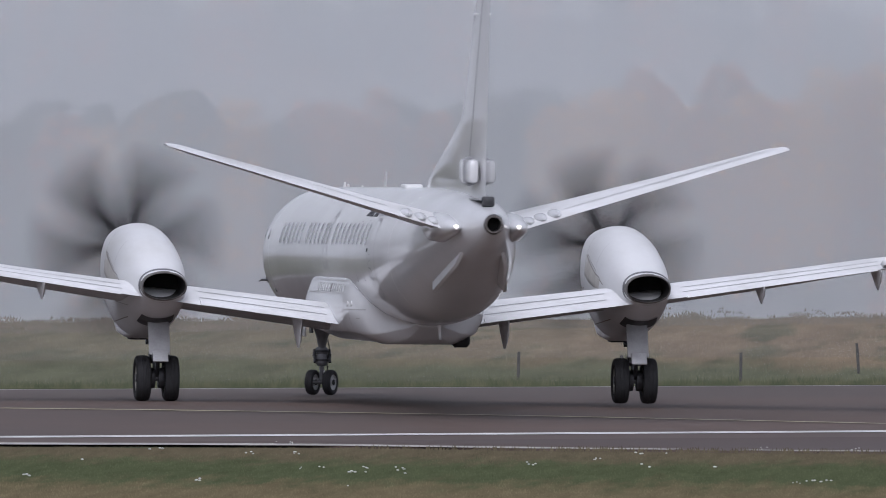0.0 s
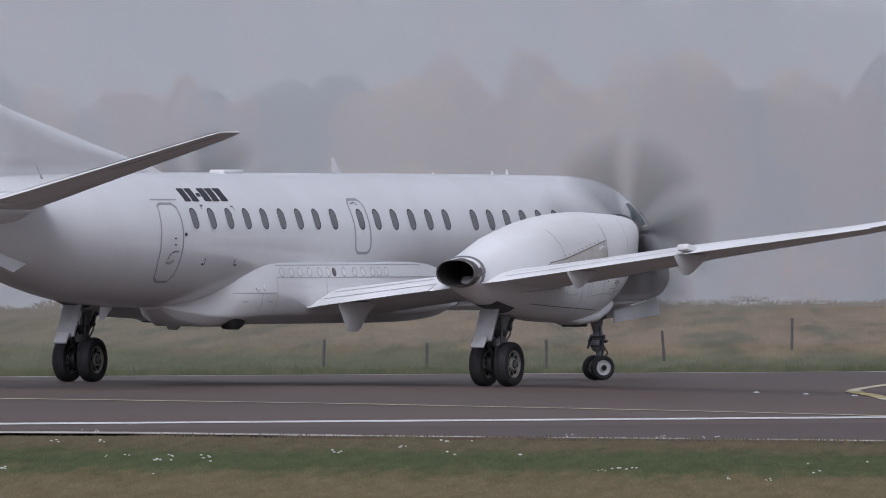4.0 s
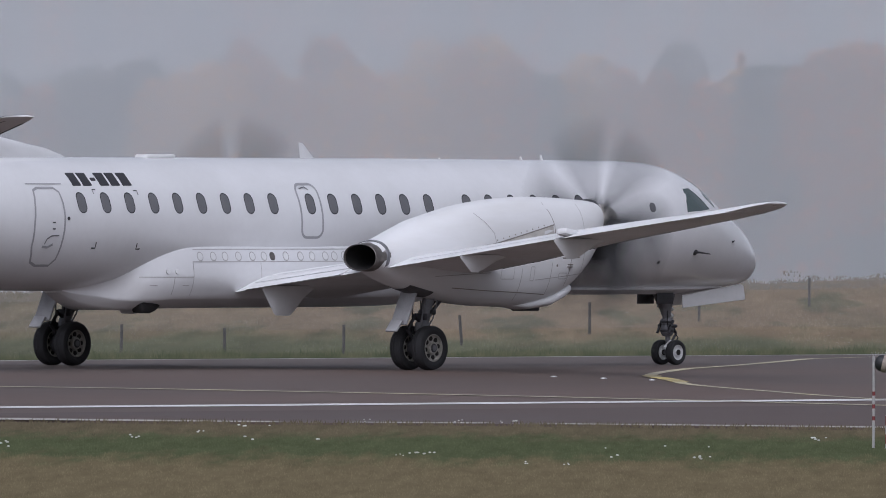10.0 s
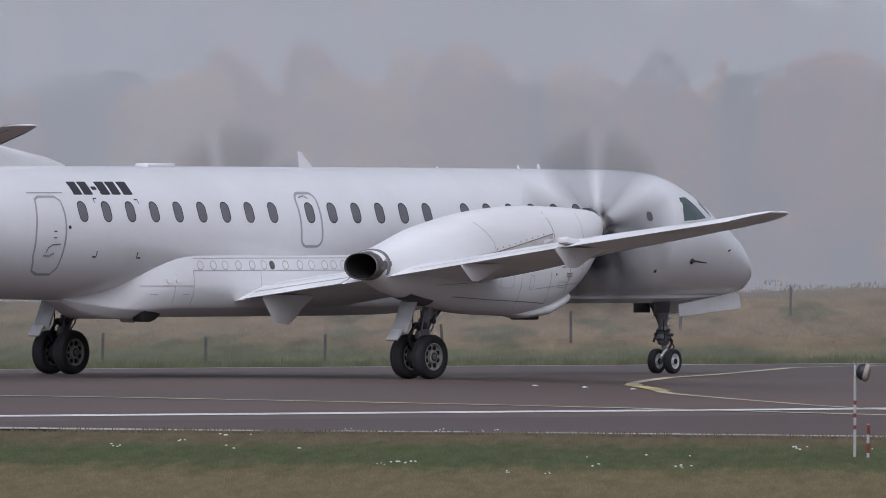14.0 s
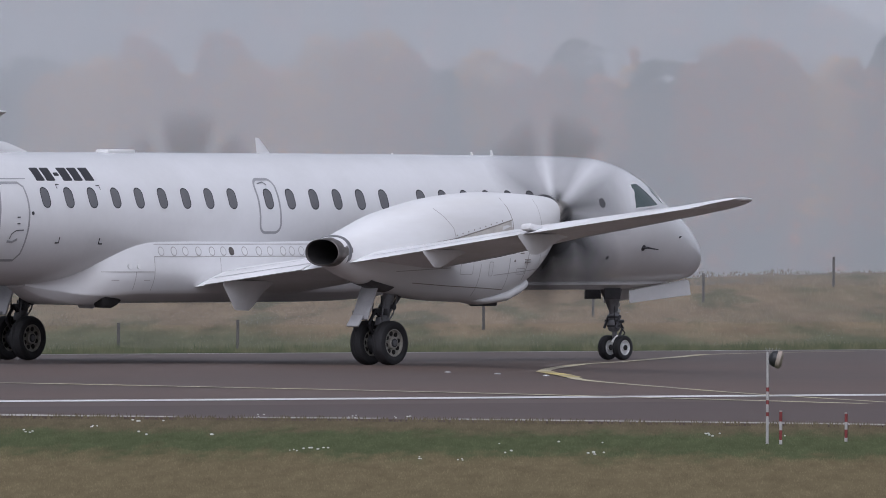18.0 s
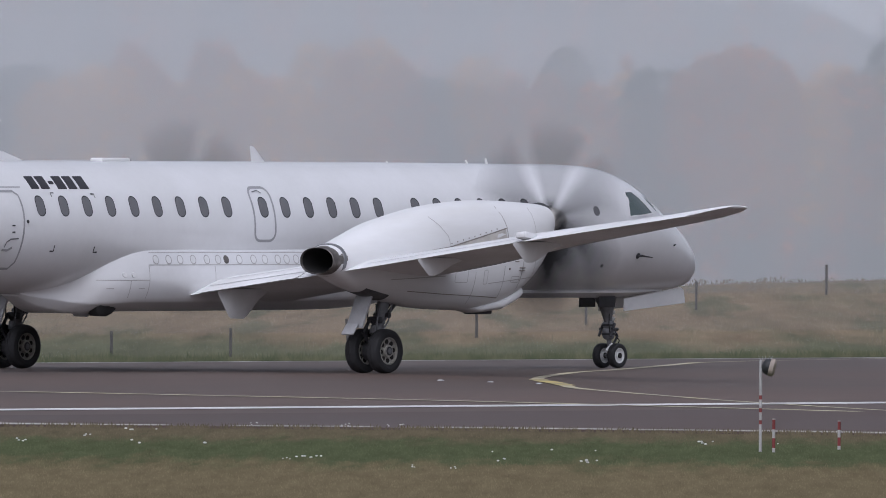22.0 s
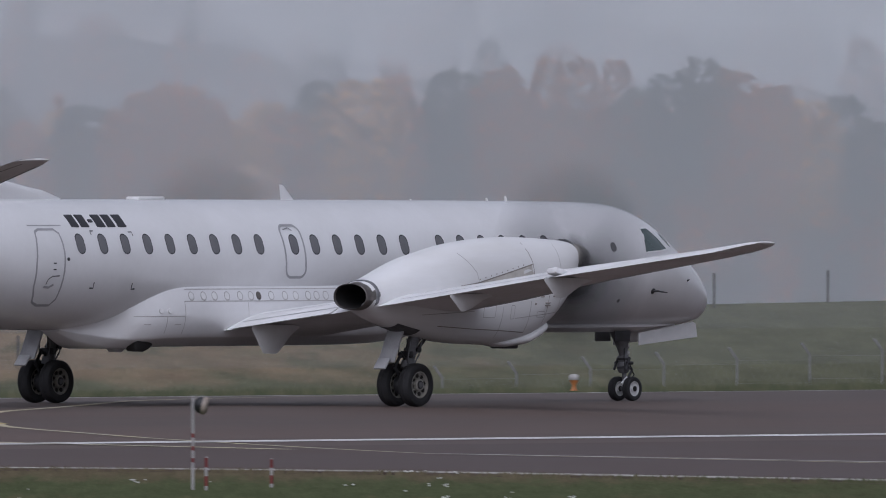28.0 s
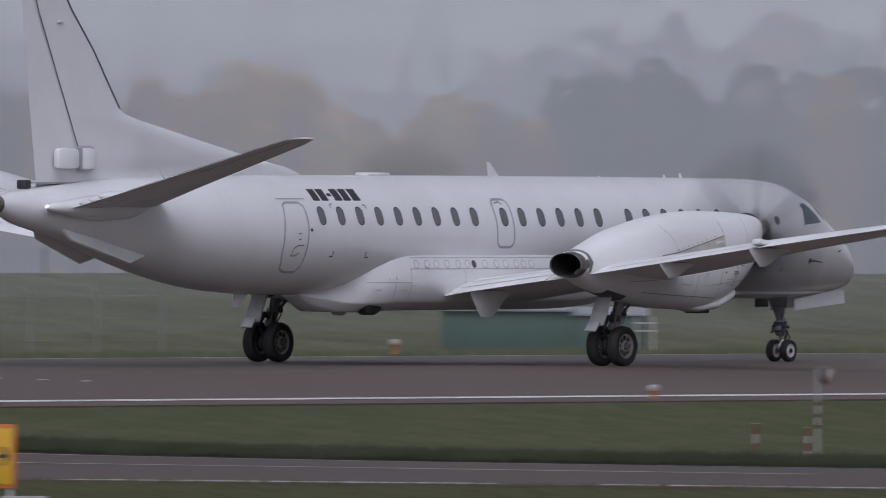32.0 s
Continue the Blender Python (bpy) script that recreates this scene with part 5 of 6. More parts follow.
def hub_bolt(r, w):
    bm = bmesh.new()
    lathe(bm, [(r * 0.105, w * 0.10), (r * 0.105, w * 0.245), (r * 0.07, w * 0.25)], "y", 10)
    return bm


wheels = []
for x, ys, r, w, rm, n in ((-0.34, (-4.30, -3.82, 3.82, 4.30), 0.385, 0.25, RIM, 8), (11.23, (-0.165, 0.165), 0.218, 0.145, NOSERIM, 1)):
    for y in ys:
        wh = part("wheel", tyre(r, w), RUBBER, plane, "black grooved aircraft tyre")
        part("rim", rim(r, w, n), rm, wh, "dull grey wheel rim" if rm is RIM else "white wheel rim")
        bolt = part("rim_hole" if n > 1 else "hub_cap", hub_bolt(r, w), SOOT_SHADE, wh, "dark opening in the rim" if n > 1 else "dark hub cap")
        first_bolt = True
        for flank in (0, 180):
            for i in range(n):
                o = bolt if first_bolt else new(bolt.name.split(".")[0], bolt.data)
                first_bolt = False
                o.parent = wh
                o.matrix_basis = pose(0, 0, 0, 0, 360 * i / n) @ pose(r * 0.43 if n > 1 else 0, 0, 0) @ (Matrix.Diagonal((2.2, 2.0, 2.2, 1)) if n == 1 else pose(0, 0, 0)) @ pose(0, 0, 0, flank)
            bm = bmesh.new()
            lathe(bm, [(r * 0.20, w * 0.40), (r * 0.19, w * 0.44), (r * 0.08, w * 0.45), (0.003, w * 0.45)], "y", 16, caps=False)
            cap = part("axle_cap", bm, DARKMETAL if n > 1 else STEEL, wh)
            cap.matrix_basis = pose(0, 0, 0, flank)
        wheels.append((wh, x, y, r))
for side in (-1, 1):
    y, gx = side * 4.06, -0.34
    bm = bmesh.new()
    rod(bm, (gx + 0.30, y, 1.35), (gx + 0.08, y, 0.74), 0.105)
    rod(bm, (gx + 0.10, y, 0.80), (gx + 0.06, y, 0.66), 0.125)
    rod(bm, (gx + 0.06, y, 0.72), (gx + 0.0, y, 0.40), 0.062)
    rod(bm, (gx + 0.0, y - 0.36, 0.385), (gx + 0.0, y + 0.36, 0.385), 0.05)
    leg = part("main_gear_leg", bm, STEEL, plane, "oily steel main gear leg")
    bm = bmesh.new()
    rod(bm, (gx - 0.12, y, 0.92), (gx - 0.30, y, 0.70), 0.03)
    rod(bm, (gx - 0.30, y, 0.70), (gx - 0.05, y, 0.42), 0.03)
    rod(bm, (gx + 0.05, y, 0.8), (gx - 0.15, y, 0.95), 0.025)
    part("torque_link", bm, DARKMETAL, leg)
    bm = bmesh.new()
    rod(bm, (gx + 0.10, y + 0.06, 0.85), (gx + 0.52, y + 0.06, 1.22), 0.034)
    rod(bm, (gx + 0.10, y - 0.06, 0.85), (gx + 0.52, y - 0.06, 1.22), 0.034)
    part("drag_brace", bm, DARKMETAL, leg)
    for k in (-0.09, 0.09):
        bm = bmesh.new()
        rod(bm, (gx - 0.06, y + k, 1.2), (gx - 0.05, y + k * 1.3, 0.5), 0.012, k=8)
        part("brake_hose", bm, RUBBER, leg)
    bm = bmesh.new()
    box(bm, gx + 0.02, y - 0.02, 0.92, 0.10, 0.24, 0.12, bevel=0.02)
    part("junction_box", bm, DARKMETAL, leg)
    for dx, z0, z1 in ((-0.10, 1.15, 0.62), (0.20, 1.10, 0.70), (0.26, 1.25, 0.86)):
        bm = bmesh.new()
        rod(bm, (gx + dx + 0.10, y - 0.12, z0), (gx + dx, y - 0.15, (z0 + z1) / 2), 0.014, k=6)
        rod(bm, (gx + dx, y - 0.15, (z0 + z1) / 2), (gx + dx * 0.4, y - 0.10, z1), 0.014, k=6)
        part("hydraulic_line", bm, STEEL, leg)
    bm = bmesh.new()
    rod(bm, (gx + 0.22, y - 0.16, 1.0), (gx + 0.22, y + 0.16, 1.0), 0.05, k=10)
    part("pivot_pin", bm, DARKMETAL, leg)
    for k in (-0.13, 0.13):
        bm = bmesh.new()
        lathe(bm, [(0.17, -0.05), (0.18, 0), (0.17, 0.05)], "y", 18, (gx, y + k * 0.6, 0.385))
        part("brake_pack", bm, DARKMETAL, leg)
    bm = bmesh.new()
    box(bm, 0, 0, 0, 0.05, 0.36, 0.62, pose(gx - 0.40, y, 1.06, 0, 26), 0.02)
    part("gear_door", bm, GEARGREY, leg, "pale gear door behind the leg")
    bm = bmesh.new()
    box(bm, 0, 0, 0, 0.04, 0.26, 0.24, pose(gx - 0.66, y, 0.76, 0, 40), 0.015)
    part("lower_gear_door", bm, GEARGREY, leg)
bm = bmesh.new()
rings(bm, [[(x + w * math.cos(2 * math.pi * i / 14), 0.8 * w * math.sin(2 * math.pi * i / 14), z) for i in range(14)] for z, x, w in ((1.42, 11.08, 0.24), (1.22, 11.10, 0.22), (1.0, 11.14, 0.13), (0.84, 11.17, 0.085), (0.70, 11.19, 0.075), (0.56, 11.20, 0.07), (0.55, 11.20, 0.05), (0.22, 11.23, 0.045))])
rod(bm, (11.23, -0.18, 0.218), (11.23, 0.18, 0.218), 0.035)
leg = part("nose_gear_leg", bm, STEEL, plane, "grey nose gear leg with steering links")
bm = bmesh.new()
rod(bm, (11.28, 0, 0.74), (11.44, 0, 0.56), 0.022)
rod(bm, (11.44, 0, 0.56), (11.27, 0, 0.34), 0.022)
part("torque_link", bm, DARKMETAL, leg)
bm = bmesh.new()
lathe(bm, [(0.07, 0.50), (0.10, 0.53), (0.115, 0.57), (0.115, 0.66), (0.095, 0.70), (0.11, 0.72), (0.11, 0.79), (0.08, 0.83)], "z", 16, (11.19, 0, 0))
part("steering_housing", bm, STEEL, leg, "bulky grey steering housing")
for z in (0.60, 0.755):
    bm = bmesh.new()
    lathe(bm, [(0.118, -0.02), (0.126, -0.012), (0.126, 0.012), (0.118, 0.02)], "z", 16, (11.19, 0, z))
    part("steering_collar", bm, DARKMETAL, leg)
for y in (-0.13, 0.13):
    bm = bmesh.new()
    rod(bm, (11.08, y, 0.56), (11.20, y, 0.78), 0.024)
    rod(bm, (11.12, y, 0.68), (11.28, y, 0.68), 0.03, k=8)
    part("steering_cylinder", bm, DARKMETAL, leg)
for dx, z0, z1 in ((-0.10, 0.95, 0.62), (0.10, 0.60, 0.36)):
    bm = bmesh.new()
    rod(bm, (11.17 + dx * 0.7, -0.09, z0), (11.20 + dx * 1.5, -0.12, (z0 + z1) / 2), 0.010, k=6)
    rod(bm, (11.20 + dx * 1.5, -0.12, (z0 + z1) / 2), (11.20 + dx * 0.8, -0.09, z1), 0.010, k=6)
    part("hydraulic_line", bm, RUBBER, leg)
bm = bmesh.new()
rod(bm, (11.0, -0.10, 0.30), (11.24, -0.03, 0.42), 0.025)
part("tow_fitting", bm, PANEL, leg)
for y in (-0.22, 0.22):
    bm = bmesh.new()
    box(bm, 10.86, y, 1.20, 0.44, 0.03, 0.26, bevel=0.01)
    part("gear_bay_door", bm, DARKMETAL, leg)
for z in (0.86, 0.98):
    bm = bmesh.new()
    lathe(bm, [(0.04, -0.03), (0.045, 0), (0.04, 0.03)], "x", 14, (11.29, 0, z))
    part("taxi_lamp", bm, LAMPGLASS, leg)
for side in (-1, 1):
    bm = bmesh.new()
    rings(bm, [[(x, side * y, z) for x, z in ((11.26, 1.22), (12.84, 1.42), (12.93, 1.38), (12.98, 1.14), (11.26, 1.0))] for y in (0.27, 0.30)])
    bmesh.ops.bevel(bm, geom=list(bm.edges), offset=0.008, segments=1, affect="EDGES")
    part("nose_gear_door", bm, PANEL, leg, "white open nose gear door")


# ---- small things of the airfield ----
def on_field(a, s, z=None, turn=0.0):
    return FIELD @ pose(a, -s, terrain(a, s) if z is None else z, 0, 0, turn)


def banded_post(parent, name, x, y, r, bands, k=14):
    """A round post in painted bands: (from, to, material)."""
    for z0, z1, m in bands:
        bm = bmesh.new()
        lathe(bm, [(r * 0.98, z0), (r, z0 + 0.004), (r, z1 - 0.004), (r * 0.98, z1)], "z", k, (x, y, 0))
        part(name, bm, m, parent)


def floodlight(a, s, tall, turn):
    t = thing("approach_lamp", "dark floodlight on a white post with red bands, standing in grass", "lamp", on_field(a, s, None, turn), "lamps on banded posts")
    q = tall
    bands, z = [], -0.1
    for zz, m in ((0.30 * q, POSTWHITE), (0.345 * q, POSTRED), (0.43 * q, POSTWHITE), (0.475 * q, POSTRED), (0.57 * q, POSTWHITE), (0.615 * q, POSTRED), (q, POSTWHITE)):
        bands.append((z, zz, m))
        z = zz
    banded_post(t, "post", 0, 0, 0.023, bands)
    bm = bmesh.new()
    lathe(bm, [(0.04, -0.03), (0.10, 0.0), (0.125, 0.05), (0.13, 0.10), (0.125, 0.13)], "x", 20, (0, 0, 0))
    head = part("lamp_head", bm, BOOT, t, "black bowl of the floodlight")
    head.matrix_basis = pose(0.055, 0, q - 0.085, 0, 14, 20)
    bm = bmesh.new()
    lathe(bm, [(0.127, 0.085), (0.136, 0.09), (0.135, 0.15), (0.10, 0.175), (0.005, 0.18)], "x", 20, (0, 0, 0))
    part("hood_rim", bm, HOODTAN, head, "tan rim of the lamp's hood")
    bm = bmesh.new()
    rod(bm, (0, 0, q - 0.16), (0.05, 0, q - 0.10), 0.02, k=8)
    part("bracket", bm, GALV, t)
    for k in range(5):
        bm = bmesh.new()
        rod(bm, (0.042 * k - 0.02, 0.03, q), (0.058 * k - 0.05, 0.03 + 0.02 * (k % 2), q + 0.06), 0.0035, 0.002, 5)
        part("bird_spike", bm, GALV, t)
    return t


def marker(a, s, tall):
    t = thing("marker_post", "short red and white banded marker post in the grass", "post", on_field(a, s), "red and white marker posts")
    banded_post(t, "post", 0, 0, 0.024, ((-0.08, 0.13 * tall, POSTWHITE), (0.13 * tall, 0.42 * tall, POSTRED), (0.42 * tall, 0.68 * tall, POSTWHITE), (0.68 * tall, tall * 0.97, POSTRED), (tall * 0.97, tall, POSTWHITE)))
    return t


floodlight(410.5, 55.9, 1.39, -75)
marker(410.2, 56.4, 0.51)
marker(413.9, 54.7, 0.44)
floodlight(462.1, 69.0, 1.36, -75)
marker(456.0, 72.0, 0.56)
marker(461.3, 69.36, 0.44)


def edge_light(a, s):
    t = thing("runway_edge_light", "white-capped orange runway edge light on a short stem", "lamp", on_field(a, s, -0.34 if s > 0 else -0.20), "runway edge lights")
    k = 0.78
    bm = bmesh.new()
    lathe(bm, [(r * k, h) for r, h in ((0.09, 0.0), (0.05, 0.04), (0.045, 0.10), (0.10, 0.18), (0.105, 0.20))], "z", 16)
    part("stem", bm, ORANGE, t)
    bm = bmesh.new()
    lathe(bm, [(r * k, h) for r, h in ((0.115, 0.20), (0.125, 0.215), (0.12, 0.28), (0.10, 0.305), (0.02, 0.315))], "z", 16)
    part("cap", bm, POSTWHITE, t, "pale lamp cap")
    return t


for a, s in ((523.8, -26.0), (585.0, -26.0), (522.3, 24.0), (646, -26.0), (583.5, 24.0)):
    edge_light(a, s)


def inset_light(a, s):
    t = thing("inset_light", "small pale inset light standing proud of the runway", "lamp", on_field(a, s, crown(s)), "inset runway lights")
    bm = bmesh.new()
    lathe(bm, [(0.06, 0.0), (0.055, 0.01), (0.04, 0.015)], "z", 14)
    part("light_collar", bm, GALV, t)
    bm = bmesh.new()
    lathe(bm, [(0.04, 0.012), (0.035, 0.018), (0.02, 0.021)], "z", 12)
    part("lens", bm, POSTWHITE, t, "pale lens")


for a, s in ((460.2, 8.85), (460.2, 9.95), (460.1, 11.1), (490.9, 8.7), (490.9, 9.85), (490.9, 10.8), (490.5, 13.2), (522.2, 9.3), (522.1, 10.4), (522.1, 11.4)):
    inset_light(a, s)


def distance_sign():
    t = thing("distance_sign", "yellow distance board with orange rim and dark writing, on short legs", "sign", on_field(403.05, 95.1, -0.39, -HEADING + 42 - 43.5))
    bm = bmesh.new()
    box(bm, 0, 0, 0.60, 0.98, 0.09, 0.92, bevel=0.012)
    part("rim", bm, SIGNRIM, t, "orange rim")
    bm = bmesh.new()
    box(bm, 0, -0.05, 0.60, 0.88, 0.012, 0.80, bevel=0.004)
    face = part("board", bm, SIGNYELLOW, t, "yellow board face")
    cu = bpy.data.curves.new("writing", "FONT")
    cu.body, cu.size, cu.extrude, cu.align_x, cu.align_y = "2163m", 0.52, 0.002, "CENTER", "CENTER"
    cu.space_character, cu.offset = 0.92, 0.016
    tmp = bpy.data.objects.new("writing", cu)
    scene.collection.objects.link(tmp)
    bpy.context.view_layer.update()
    me = bpy.data.meshes.new_from_object(tmp.evaluated_get(bpy.context.evaluated_depsgraph_get()))
    bpy.data.objects.remove(tmp)
    wr = link("writing", me, MARK, face)
    wr.matrix_basis = pose(-0.11, -0.060, 0.60, 90) @ Matrix.Diagonal((0.40, 1.06, 1, 1))
    bm = bmesh.new()
    for pts in (((0.22, 0.58), (0.34, 0.58), (0.34, 0.63), (0.22, 0.63)), ((0.28, 0.74), (0.33, 0.74), (0.40, 0.605), (0.33, 0.47), (0.28, 0.47), (0.345, 0.605))):
        bm.faces.new([bm.verts.new((x, -0.0595, z)) for x, z in pts])
    part("arrow", bm, MARK, face, "dark arrow", False)
    bm = bmesh.new()
    box(bm, -0.60, 0.06, 0.55, 0.20, 0.30, 0.66, bevel=0.01)
    bx = part("power_box", bm, BOXGREY, t, "dark grey supply box behind the board")
    bm = bmesh.new()
    box(bm, -0.62, 0.06, 0.91, 0.34, 0.40, 0.05, pose(0, 0, 0), 0.01)
    part("box_lid", bm, POSTWHITE, bx, "pale sloping lid")
    for x in (-0.42, -0.14, 0.14, 0.42):
        bm = bmesh.new()
        box(bm, x, 0, 0.07, 0.06, 0.04, 0.18, bevel=0.008)
        part("leg", bm, GALV, t)
    bm = bmesh.new()
    box(bm, 0.62, 0, 0.01, 0.62, 0.35, 0.05, bevel=0.01)
    part("base_slab", bm, POSTWHITE, t)


distance_sign()

# small far yellow board
t = thing("marker_board", "small yellow marker board standing in the far grass", "sign", FIELD @ pose(604.3, 60, -0.40, 0, 0, -50))
bm = bmesh.new()
box(bm, 0, 0, 0.36, 0.24, 0.04, 0.21, bevel=0.01)
part("board", bm, DULLYELLOW, t)
bm = bmesh.new()
box(bm, 0, 0, 0.08, 0.03, 0.03, 0.2)
part("leg", bm, FENCEGREY, t)


def shelter():
    t = thing("equipment_shelter", "dark green equipment shelter with a pale sheet roof", "shed", FIELD @ pose(616.4, 44, -0.42, 0, 0, -55))
    bm = bmesh.new()
    box(bm, -1.0, 0, 0.45, 2.75, 2.0, 0.9, bevel=0.02)
    part("wall", bm, GREENHUT, t)
    bm = bmesh.new()
    box(bm, 1.2, -0.3, 0.40, 1.6, 1.2, 0.8, bevel=0.02)
    part("annex_wall", bm, GREENHUT, t)
    bm = bmesh.new()
    box(bm, 0, 0, 0, 2.95, 2.3, 0.06, pose(-1.0, 0, 1.02, 7), 0.01)
    part("roof", bm, HUTROOF, t, "pale sheet roof")
    bm = bmesh.new()
    box(bm, 0, 0, 0, 1.75, 1.4, 0.05, pose(1.2, -0.3, 0.86, 6), 0.01)
    part("annex_roof", bm, HUTROOF, t)
    for z in (0.45, 0.62):
        bm = bmesh.new()
        box(bm, 2.0, -1.0, z, 0.5, 0.03, 0.03)
        part("rail", bm, POSTWHITE, t)
    for x in (1.82, 2.18):
        bm = bmesh.new()
        box(bm, x, -1.0, 0.38, 0.04, 0.04, 0.76)
        part("rail_post", bm, POSTWHITE, t)


shelter()

# chain-link fence with cranked posts, and old wooden posts on the rise
fence = thing("chain_link_fence", "grey chain-link fence on posts with cranked tops", "fence")
bm = bmesh.new()
rod(bm, (0, 0, -0.6), (0, 0, 1.02), 0.020, k=8)
rod(bm, (0, 0, 1.0), (-0.13, 0.11, 1.24), 0.024, k=8)
first = part("post", bm, FENCEGREY, fence)
FENCE = [(539.9 + 2.37 * i, -42) for i in range(26)]


def fence_z(a):
    return -0.93 + 0.034 * (a - 547) if a < 570 else -0.15


first.matrix_basis = on_field(*FENCE[0], fence_z(FENCE[0][0]))
for a, s in FENCE[1:]:
    p = new("post", first.data)
    p.parent, p.matrix_basis = fence, on_field(a, s, fence_z(a))
for (a0, s0), (a1, s1) in zip(FENCE, FENCE[1:]):
    bm = bmesh.new()
    for i in range(12):
        for up in (1, -1):
            z0, z1 = (0.05, 0.98) if up > 0 else (0.98, 0.05)
            x0 = (i - 3) / 9
            for f0, f1 in ((max(0, x0), min(1, x0 + 0.35)),):
                q0, q1 = (f0 - x0) / 0.35, (f1 - x0) / 0.35
                if f1 > f0:
                    rod(bm, (a0 + (a1 - a0) * f0, -(s0 + (s1 - s0) * f0), fence_z(a0) + z0 + (z1 - z0) * q0), (a0 + (a1 - a0) * f1, -(s0 + (s1 - s0) * f1), fence_z(a0) + z0 + (z1 - z0) * q1), 0.0009, k=3)
    for z in (0.05, 0.52, 0.98):
        rod(bm, (a0, -s0, fence_z(a0) + z), (a1, -s1, fence_z(a0) + z), 0.002, k=4)
    mesh = part("wire_mesh", bm, FENCEGREY, fence)
    mesh.matrix_basis = FIELD


def wood_post(az, d, tall, lean=0.0, brace=False):
    w = FIELD_INV @ polar(az, d)
    t = thing("fence_post", "weathered wooden fence post in dry grass", "fence post", on_field(w.x, -w.y), "old wooden fence posts")
    bm = bmesh.new()
    k = random.Random(int(az * 1000))
    loops = [[(0.028 * math.cos(2 * math.pi * i / 8) * (1 + 0.15 * k.random()) + lean * z, 0.028 * math.sin(2 * math.pi * i / 8), z) for i in range(8)] for z in (-0.3, 0.2, tall * 0.6, tall * 0.97, tall)]
    rings(bm, loops)
    part("post", bm, WOOD, t)
    if brace:
        bm = bmesh.new()
        rod(bm, (0.75, 0.0, -0.1), (0.03, 0.0, tall * 0.8), 0.04, 0.035, 8)
        part("brace", bm, WOOD, t, "slanting wooden brace")


for az, d, h, lean in ((3.061, 788, 0.66, 0), (2.70, 715, 0.66, 0), (2.296, 667, 0.56, 0), (3.275, 835, 0.72, 0), (2.10, 655, 0.55, 0), (1.93, 660, 0.6, 0.03), (2.49, 690, 0.6, -0.12), (4.024, 939, 0.84, 0), (4.211, 952, 0.85, 0), (4.394, 962, 0.9, 0), (4.573, 964, 0.9, 0), (4.605, 964, 0.85, 0), (4.727, 966, 0.85, -0.06),
                       (4.751, 966, 0.88, 0), (4.814, 958, 0.92, 0), (4.92, 962, 0.9, 0.02), (5.005, 962, 0.95, 0), (5.452, 966, 0.9, 0), (5.468, 966, 0.9, 0), (5.492, 966, 0.95, 0.02), (2.88, 745, 0.62, 0), (3.45, 880, 0.8, 0), (3.62, 900, 0.8, 0), (3.82, 925, 0.82, 0), (1.35, 650, 0.6, 0), (5.93, 985, 0.9, 0), (6.25, 990, 0.8, 0)):
    wood_post(az, d, h, lean, az == 4.394)


# ---- bushes on the rise and the woods beyond ----
def crown_mesh(seed, wide, high, clumps, rough, spruce=False):
    """A crown of many small leafy clumps round a loose core, uneven and open in places."""
    rng = random.Random(seed)
    shape = [Vector(v) for v in ((1, 0, 0), (0, 1, 0), (-1, 0, 0), (0, -1, 0), (0, 0, 1), (0, 0, -1))]
    tri = [[i, (i + 1) % 4, 4] for i in range(4)] + [[(i + 1) % 4, i, 5] for i in range(4)]
    verts, fs = [], []
    for _ in range(clumps):
        t, ang = rng.random(), rng.uniform(0, 2 * math.pi)
        if spruce:
            h, reach = t ** 1.4, (1 - t ** 1.4) * (0.75 + 0.25 * math.sin(t * 40))
        else:
            h = 0.22 + 0.75 * t
            reach = max(0.0, 1 - abs((h - 0.56) / 0.44) ** 2.2) ** 0.5 * (0.80 + 0.30 * noise.noise((1.3 * math.cos(ang) + seed, 1.3 * math.sin(ang), 3 * h)))
        reach *= wide / 2 * rng.uniform(0.35, 1.0) ** 0.5
        c = Vector((reach * math.cos(ang), reach * math.sin(ang), high * (0.06 + 0.94 * h) if spruce else high * h + 0.6 * noise.noise((seed, ang, 1))))
        r = rough * rng.uniform(0.45, 1.2)
        sq = (rng.uniform(0.7, 1.3), rng.uniform(0.7, 1.3), rng.uniform(0.5, 1.0))
        n = len(verts)
        for v in shape:
            q = r * rng.uniform(0.7, 1.25)
            verts.append((c.x + v.x * q * sq[0], c.y + v.y * q * sq[1], c.z + v.z * q * sq[2]))
        fs += [[n + i for i in f] for f in tri]
    me = bpy.data.meshes.new("crown")
    me.from_pydata(verts, [], fs)
    me.shade_smooth()
    me.normals_split_custom_set_from_vertices([Vector((v[0] / wide, v[1] / wide, 0.30 + 0.6 * (v[2] / high - 0.45))).normalized() for v in verts])
    return me


def thicket(n, seed, az0, az1, near, deep, mat, label):
    """Low scrub behind the crest of the rise: fine leafy sprays under an uneven top."""
    rng = random.Random(seed)
    spots = []
    for _ in range(n):
        az, back = rng.uniform(az0, az1), near + deep * rng.random()
        w = FIELD_INV @ polar(az, interp(RIDGE, az)[0] + back)
        h = 0.06 + 0.010 * max(0, back) + 0.24 * max(0.0, noise.noise((az * 7, back * 0.01, seed))) + 0.12 * noise.noise((az * 26, back * 0.03, seed + 1))
        spots.append((w.x, -w.y, sheet_height(w.x, -w.y) - 0.02 + h * rng.random() ** 1.3))
    tufts("scrub", spots, mat, 0.075, 0.011, 4, label, seed)


thicket(16000, 71, 0.5, 3.9, -30, 50, SCRUB, "tan knee-high scrub along the crest of the rise")


